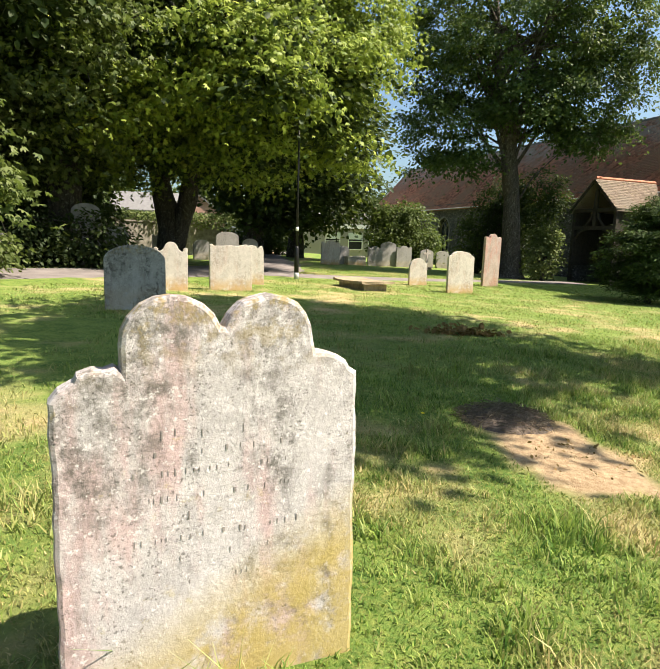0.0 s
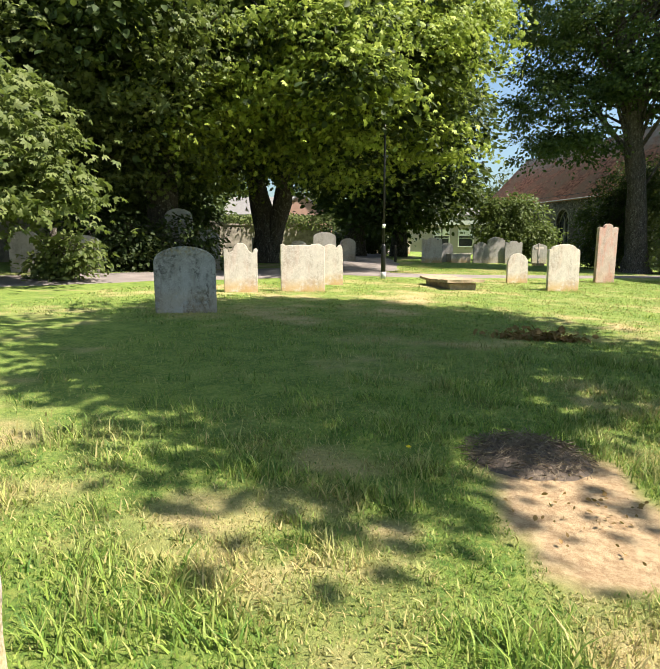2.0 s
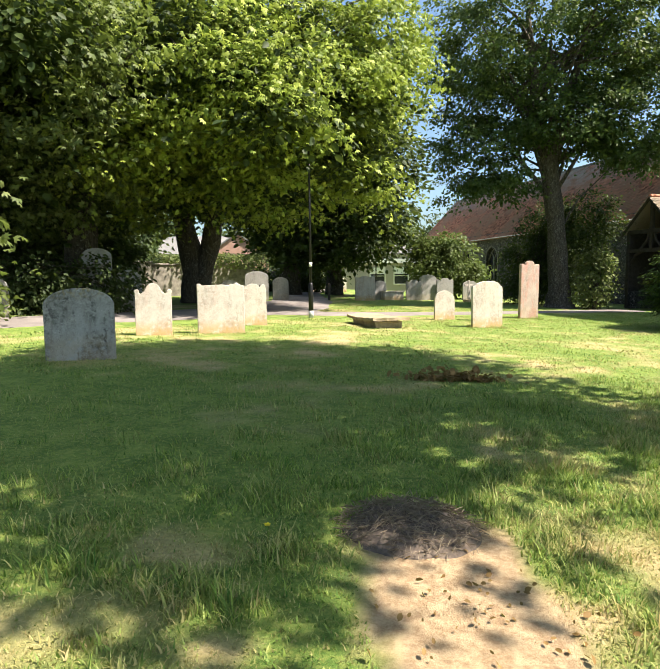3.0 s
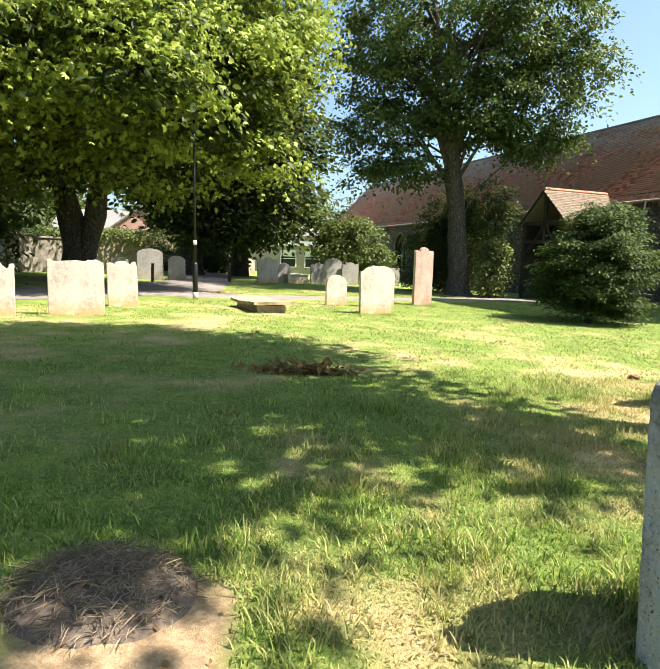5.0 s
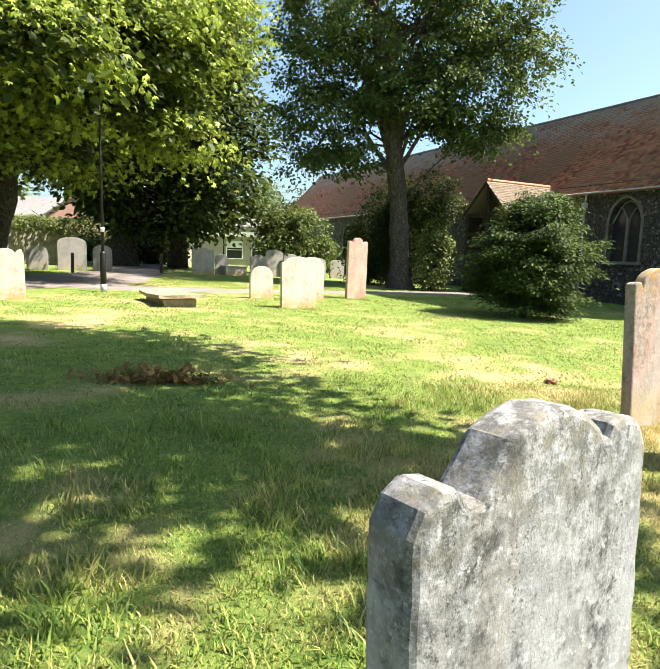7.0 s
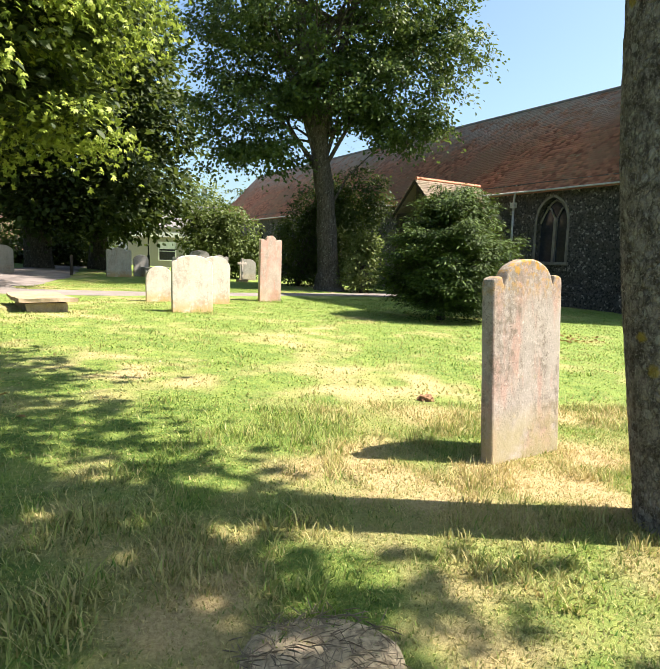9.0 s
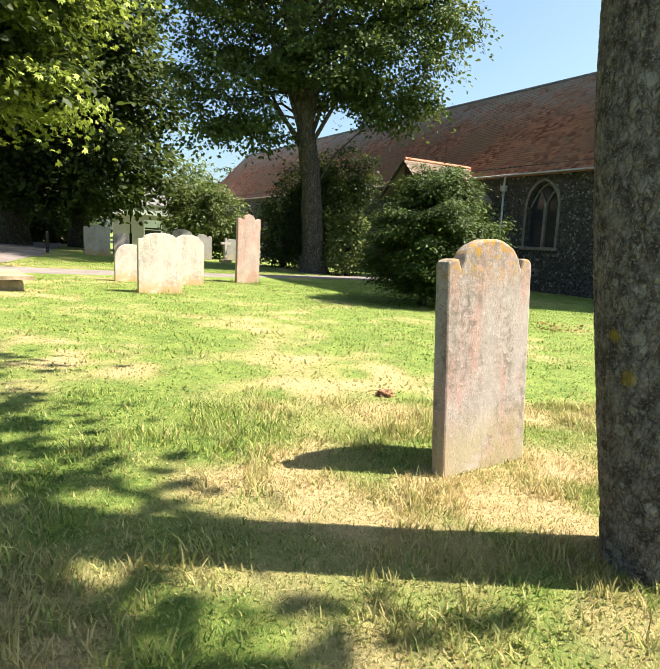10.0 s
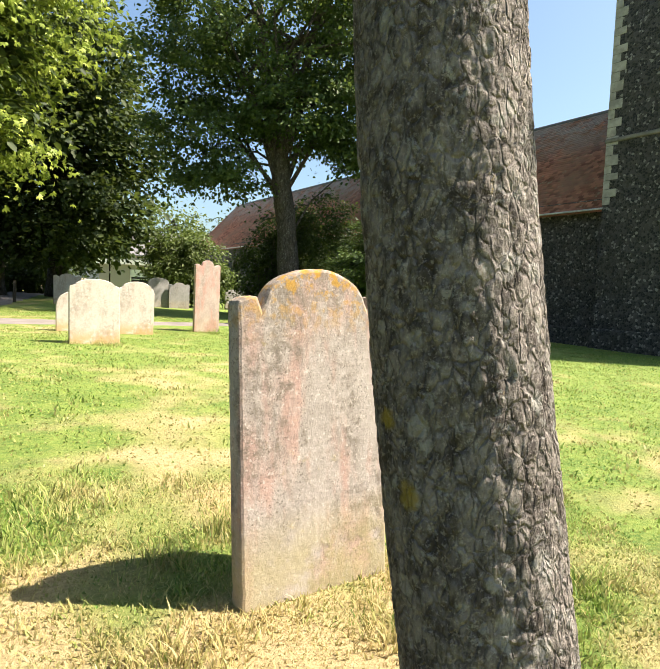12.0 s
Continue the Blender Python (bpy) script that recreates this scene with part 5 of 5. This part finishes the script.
def tower():
    """The west tower, standing a little proud of the nave, with pale quoins."""
    top = empty("church_tower", CH, "square flint church tower with pale stone quoins", "tower")
    x0, x1, y1, y0, h = WEST, WEST + 7.5, 0.45, -9.5, 21.0
    bm = bmesh.new()
    box(bm, x0, x1, y0, y1, -1.4, h)
    part("wall", bm, M_FLINT, top, "dark knapped flint")
    for z in (7.4, 13.0):
        bm = bmesh.new()
        box(bm, x0 - 0.06, x1 + 0.06, y0 - 0.06, y1 + 0.06, z, z + 0.16)
        bevel(bm, 0.03)
        part("string_course", bm, M_ASHLAR, top)
    bm = bmesh.new()
    box(bm, x0 - 0.15, x1 + 0.15, y0 - 0.15, y1 + 0.15, -1.4, 0.1)
    bevel(bm, 0.06)
    part("plinth", bm, M_FLINT, top)
    z, k = 5.0, 0
    r = random.Random(3)
    while z < h - 0.4:
        hh = r.uniform(0.26, 0.4)
        a, b = (0.5, 0.28) if k % 2 else (0.28, 0.5)
        a += r.uniform(-0.05, 0.08)
        bm = bmesh.new()
        box(bm, x0 - 0.02, x0 + a, y1 - b, y1 + 0.02, z + 0.006, z + hh - 0.006)
        bevel(bm, 0.012)
        part("quoin", bm, M_QUOIN, top)
        z += hh
        k += 1


tower()


def porch():
    """A timber porch with a steep tiled roof, set against the nave."""
    px, half, out = -3.6, 1.75, 4.6
    ez, rz, g = 3.7, 5.45, -0.7
    top = empty("church_porch", CH @ Matrix.Translation((px, 0, 0)), "dark timber church porch with a mossy tiled roof", "porch")
    bm = bmesh.new()
    for sx in (-1, 1):
        box(bm, sx * half * 0.86 - 0.1, sx * half * 0.86 + 0.1, 0.3, out - 0.2, g, 0.5)
    part("low_wall", bm, M_FLINT, top)
    for sx in (-1, 1):
        for y in (out - 0.25, out * 0.5, 0.3):
            bm = bmesh.new()
            box(bm, sx * half * 0.86 - 0.1, sx * half * 0.86 + 0.1, y - 0.1, y + 0.1, 0.5 if y < out - 0.3 else g, ez)
            bevel(bm, 0.015)
            part("post", bm, M_OAK, top)
    bm = bmesh.new()
    box(bm, -half * 0.9, half * 0.9, out - 0.36, out - 0.16, 2.6, 2.8)
    box(bm, -half * 0.9, half * 0.9, out - 0.34, out - 0.18, ez - 0.1, ez + 0.1)
    box(bm, -0.09, 0.09, out - 0.34, out - 0.18, 2.8, rz - 0.2)
    for sx in (-1, 1):
        tube(bm, [(sx * 0.75, out - 0.26, 2.75), (sx * 0.3, out - 0.26, 3.2), (sx * 0.08, out - 0.26, 3.9)], [0.07] * 3, 6)
        tube(bm, [(sx * half * 0.85, out - 0.26, 1.9), (sx * 1.1, out - 0.26, 2.45), (sx * 0.6, out - 0.26, 2.65)], [0.08] * 3, 6)
    part("gable_frame", bm, M_OAK, top, "carved oak gable braces")
    bm = bmesh.new()
    bm.faces.new([bm.verts.new(p) for p in ((-half * 0.86, 0.35, g), (half * 0.86, 0.35, g), (half * 0.86, 0.35, ez), (0, 0.35, rz - 0.2), (-half * 0.86, 0.35, ez))])
    part("back_panel", bm, M_OAK, top)
    for sx in (-1, 1):
        bm = bmesh.new()
        box(bm, sx * half * 0.86 - 0.03, sx * half * 0.86 + 0.03, 0.3, out - 0.3, 0.5, ez - 0.05)
        part("side_panel", bm, M_OAK, top)
    sl = math.hypot(half, rz - ez)
    ca, sa = half / sl, (rz - ez) / sl
    for sx in (-1, 1):
        bm = bmesh.new()
        P = [(sx * half, ez), (0, rz), (0, rz - 0.12), (sx * half, ez - 0.12)]
        ends = [[bm.verts.new((x, y, z)) for x, z in P] for y in (0.0, out)]
        for k in range(4):
            bm.faces.new((ends[0][k], ends[1][k], ends[1][(k + 1) % 4], ends[0][(k + 1) % 4]))
        for e in ends:
            bm.faces.new(e)
        bmesh.ops.recalc_face_normals(bm, faces=bm.faces)
        slope = part("roof_slope", bm, M_TILE2, top)
        me = tiles(0.0, out + 0.02, sl, 0.2, 0.14, 0.012, 8 + sx, lambda V: np.column_stack([sx * (half + 0.02 - V[:, 1] * ca + V[:, 2] * sa), V[:, 0], ez + 0.01 + V[:, 1] * sa + V[:, 2] * ca]))
        tagged(part_mesh("roof_tile", me, M_TILE2, slope, "mossy tan tiles"), kind="stuff")
        bm = bmesh.new()
        for a, b in (((sx * half, ez - 0.1), (0, rz - 0.08)),):
            vs = [bm.verts.new(p) for p in ((a[0], out + 0.03, a[1] - 0.1), (b[0], out + 0.03, b[1] - 0.12), (b[0], out + 0.03, b[1] + 0.06), (a[0], out + 0.03, a[1] + 0.08))]
            ws = [bm.verts.new(v.co - Vector((0, 0.06, 0))) for v in vs]
            bm.faces.new(vs)
            bm.faces.new(ws[::-1])
            for q in range(4):
                bm.faces.new((vs[q], ws[q], ws[(q + 1) % 4], vs[(q + 1) % 4]))
        bmesh.ops.recalc_face_normals(bm, faces=bm.faces)
        part("barge_board", bm, M_OAK, top)
    for k in range(int(out / 0.38)):
        bm = bmesh.new()
        tube(bm, [(0, k * 0.38, rz + 0.02), (0, k * 0.38 + 0.375, rz + 0.02)], [0.11, 0.105], 8)
        part("ridge_tile", bm, M_RIDGE, top, "bright red ridge tile")


porch()

# ---- distance ----
def house(name, label, x, y, ang, w, d, h, rise, wall, roof, wins=(), gable=False):
    z = float(gz(x))
    top = empty(name, pose(x, y, z, 0, 0, ang), label, "house")
    bm = bmesh.new()
    box(bm, -w / 2, w / 2, 0, d, -1, h)
    if gable:
        ends = [[bm.verts.new((q, yy, zz)) for q, zz in ((-w / 2, h), (0, h + rise), (w / 2, h))] for yy in (0.002, d - 0.002)]
        bm.faces.new(ends[0])
        bm.faces.new(ends[1][::-1])
    part("wall", bm, wall, top)
    bm = bmesh.new()
    if rise > 0.5:
        # two pitched slopes with real thickness
        half, length = (w / 2, d) if gable else (d / 2, w)
        for sg in (-1, 1):
            P = [(0, h + rise), (sg * (half + 0.3), h - 0.3 * rise / half), (sg * (half + 0.3), h - 0.3 * rise / half + 0.18), (0, h + rise + 0.18)]
            ends = [[bm.verts.new((q, yy, zz) if gable else (yy, q + d / 2, zz)) for q, zz in P] for yy in ((-0.2, length + 0.2) if gable else (-length / 2 - 0.2, length / 2 + 0.2))]
            for k in range(4):
                bm.faces.new((ends[0][k], ends[1][k], ends[1][(k + 1) % 4], ends[0][(k + 1) % 4]))
            for e in ends:
                bm.faces.new(e)
        bmesh.ops.recalc_face_normals(bm, faces=bm.faces)
    else:
        box(bm, -w / 2 - 0.2, w / 2 + 0.2, -0.25, d + 0.2, h, h + 0.45)
    part("roof", bm, roof, top)
    for wx, wz, ww, wh in wins:
        bm = bmesh.new()
        box(bm, wx - ww / 2, wx + ww / 2, -0.03, 0.03, wz, wz + wh)
        win = part("window", bm, M_GLASS, top)
        bm = bmesh.new()
        for a, b, c, e in ((-ww / 2 - 0.05, ww / 2 + 0.05, -0.07, 0), (-ww / 2 - 0.05, ww / 2 + 0.05, wh * 0.5 - 0.03, wh * 0.5 + 0.03), (-ww / 2 - 0.05, ww / 2 + 0.05, wh * 0.62, wh + 0.05)):
            box(bm, wx + a, wx + b, -0.08, 0.0, wz + c, wz + e)
        for a in (-ww / 2, ww / 2):
            box(bm, wx + a - 0.05, wx + a + 0.05, -0.08, 0, wz, wz + wh)
        part("frame", bm, M_WHITE, win, "white window frame")
    return top


house("house", "low brick building with a flat white-edged roof", -1.5, 63.5, 3, 9.5, 8, 2.9, 0, M_BRICK, M_WHITE, [(-1.1, 0.7, 1.6, 1.7), (1.4, 0.7, 1.5, 1.7), (3.6, 0.7, 1.5, 1.7)])
house("house", "gabled house with a pink sunlit end wall", -17.0, 60.0, 18, 6.5, 10, 3.2, 2.4, M_RENDER, M_SLATE, gable=True)
house("house", "grey-roofed house behind the trees", -24.0, 66.0, 10, 9, 9, 3.6, 2.2, M_RENDER, M_SLATE)
house("house", "long house roof beyond the far wall", 4.0, 84.0, 5, 22, 9, 5.0, 3.0, M_BRICK, M_SLATE)


def low_wall(pts, h, label):
    for (x0, y0), (x1, y1) in zip(pts, pts[1:]):
        L, a = math.hypot(x1 - x0, y1 - y0), math.degrees(math.atan2(y1 - y0, x1 - x0))
        bm = bmesh.new()
        box(bm, 0, L, -0.2, 0.2, -0.5, h)
        box(bm, 0, L, -0.26, 0.26, h, h + 0.12)
        bevel(bm, 0.03)
        ob = part("boundary_wall", bm, M_RUBBLE)
        ob.matrix_world = pose(x0, y0, float(gz((x0 + x1) / 2)), 0, 0, a)
        tagged(ob, label, "wall", kind="structure")


low_wall([(-22, 8), (-16, 22), (-14, 34), (-9, 38.5)], 1.9, "old dark rubble boundary wall in shade")


def hedge(x, y, ang, L, w, z0, z1, mat, seed, label):
    r = np.random.default_rng(seed)
    n = int(L * (z1 - z0 + w) * 130)
    f = r.random(n)
    P = np.column_stack([r.uniform(-L / 2, L / 2, n), r.uniform(-w / 2, w / 2, n), z0 + (z1 - z0) * r.random(n) ** 0.5])
    P[:, 2] += 0.3 * (vnoise(P[:, 0], P[:, 1] * 0, 0.9, seed) - 0.5)
    me = leaf_mesh("hedge", P, np.array([0, -0.4, 0.8]) + r.normal(size=(n, 3)) * 0.5, r.normal(size=(n, 3)), r.uniform(0.1, 0.2, n), OVAL)
    ob = part_mesh("hedge", me, mat)
    ob.matrix_world = pose(x, y, float(gz(x)), 0, 0, ang)
    tagged(ob, label, "hedge", kind="stuff")


hedge(-11.0, 36.2, 28, 7.0, 1.4, 1.6, 2.6, M_HEDGE, 51, "sunlit clipped hedge topping the wall")
hedge(-22, 54, 10, 20, 2.5, 0.0, 3.0, M_DARK, 52, "dark hedge in front of the houses")

FAR = [(-3, 92, 13), (5, 88, 12), (-12, 96, 14), (14, 96, 13), (-22, 84, 12), (-34, 74, 13), (24, 100, 14), (-30, 58, 11), (-27, 40, 12), (-24, 26, 12), (-25, 12, 11), (36, 95, 14), (-42, 90, 14)]
for k, (x, y, h) in enumerate(FAR):
    g = float(gz(x))
    tree("tree", "distant leafy green tree beyond the churchyard", (x, y), [[(x, y, g - 0.2, 0.5), (x, y, g + h * 0.4, 0.35), (x + 0.3, y, g + h * 0.8, 0.1)]],
         [((x, y, g + h * 0.58), (h * 0.36, h * 0.34, h * 0.4)), ((x - h * 0.2, y - 1, g + h * 0.42), (h * 0.26, h * 0.24, h * 0.26)), ((x + h * 0.22, y, g + h * 0.45), (h * 0.25, h * 0.24, h * 0.28))],
         OVAL, M_DARK if k % 2 else M_HEDGE, M_BARK, 260, 24, 0.5, 60 + k, 14, 0.8, 0.12)
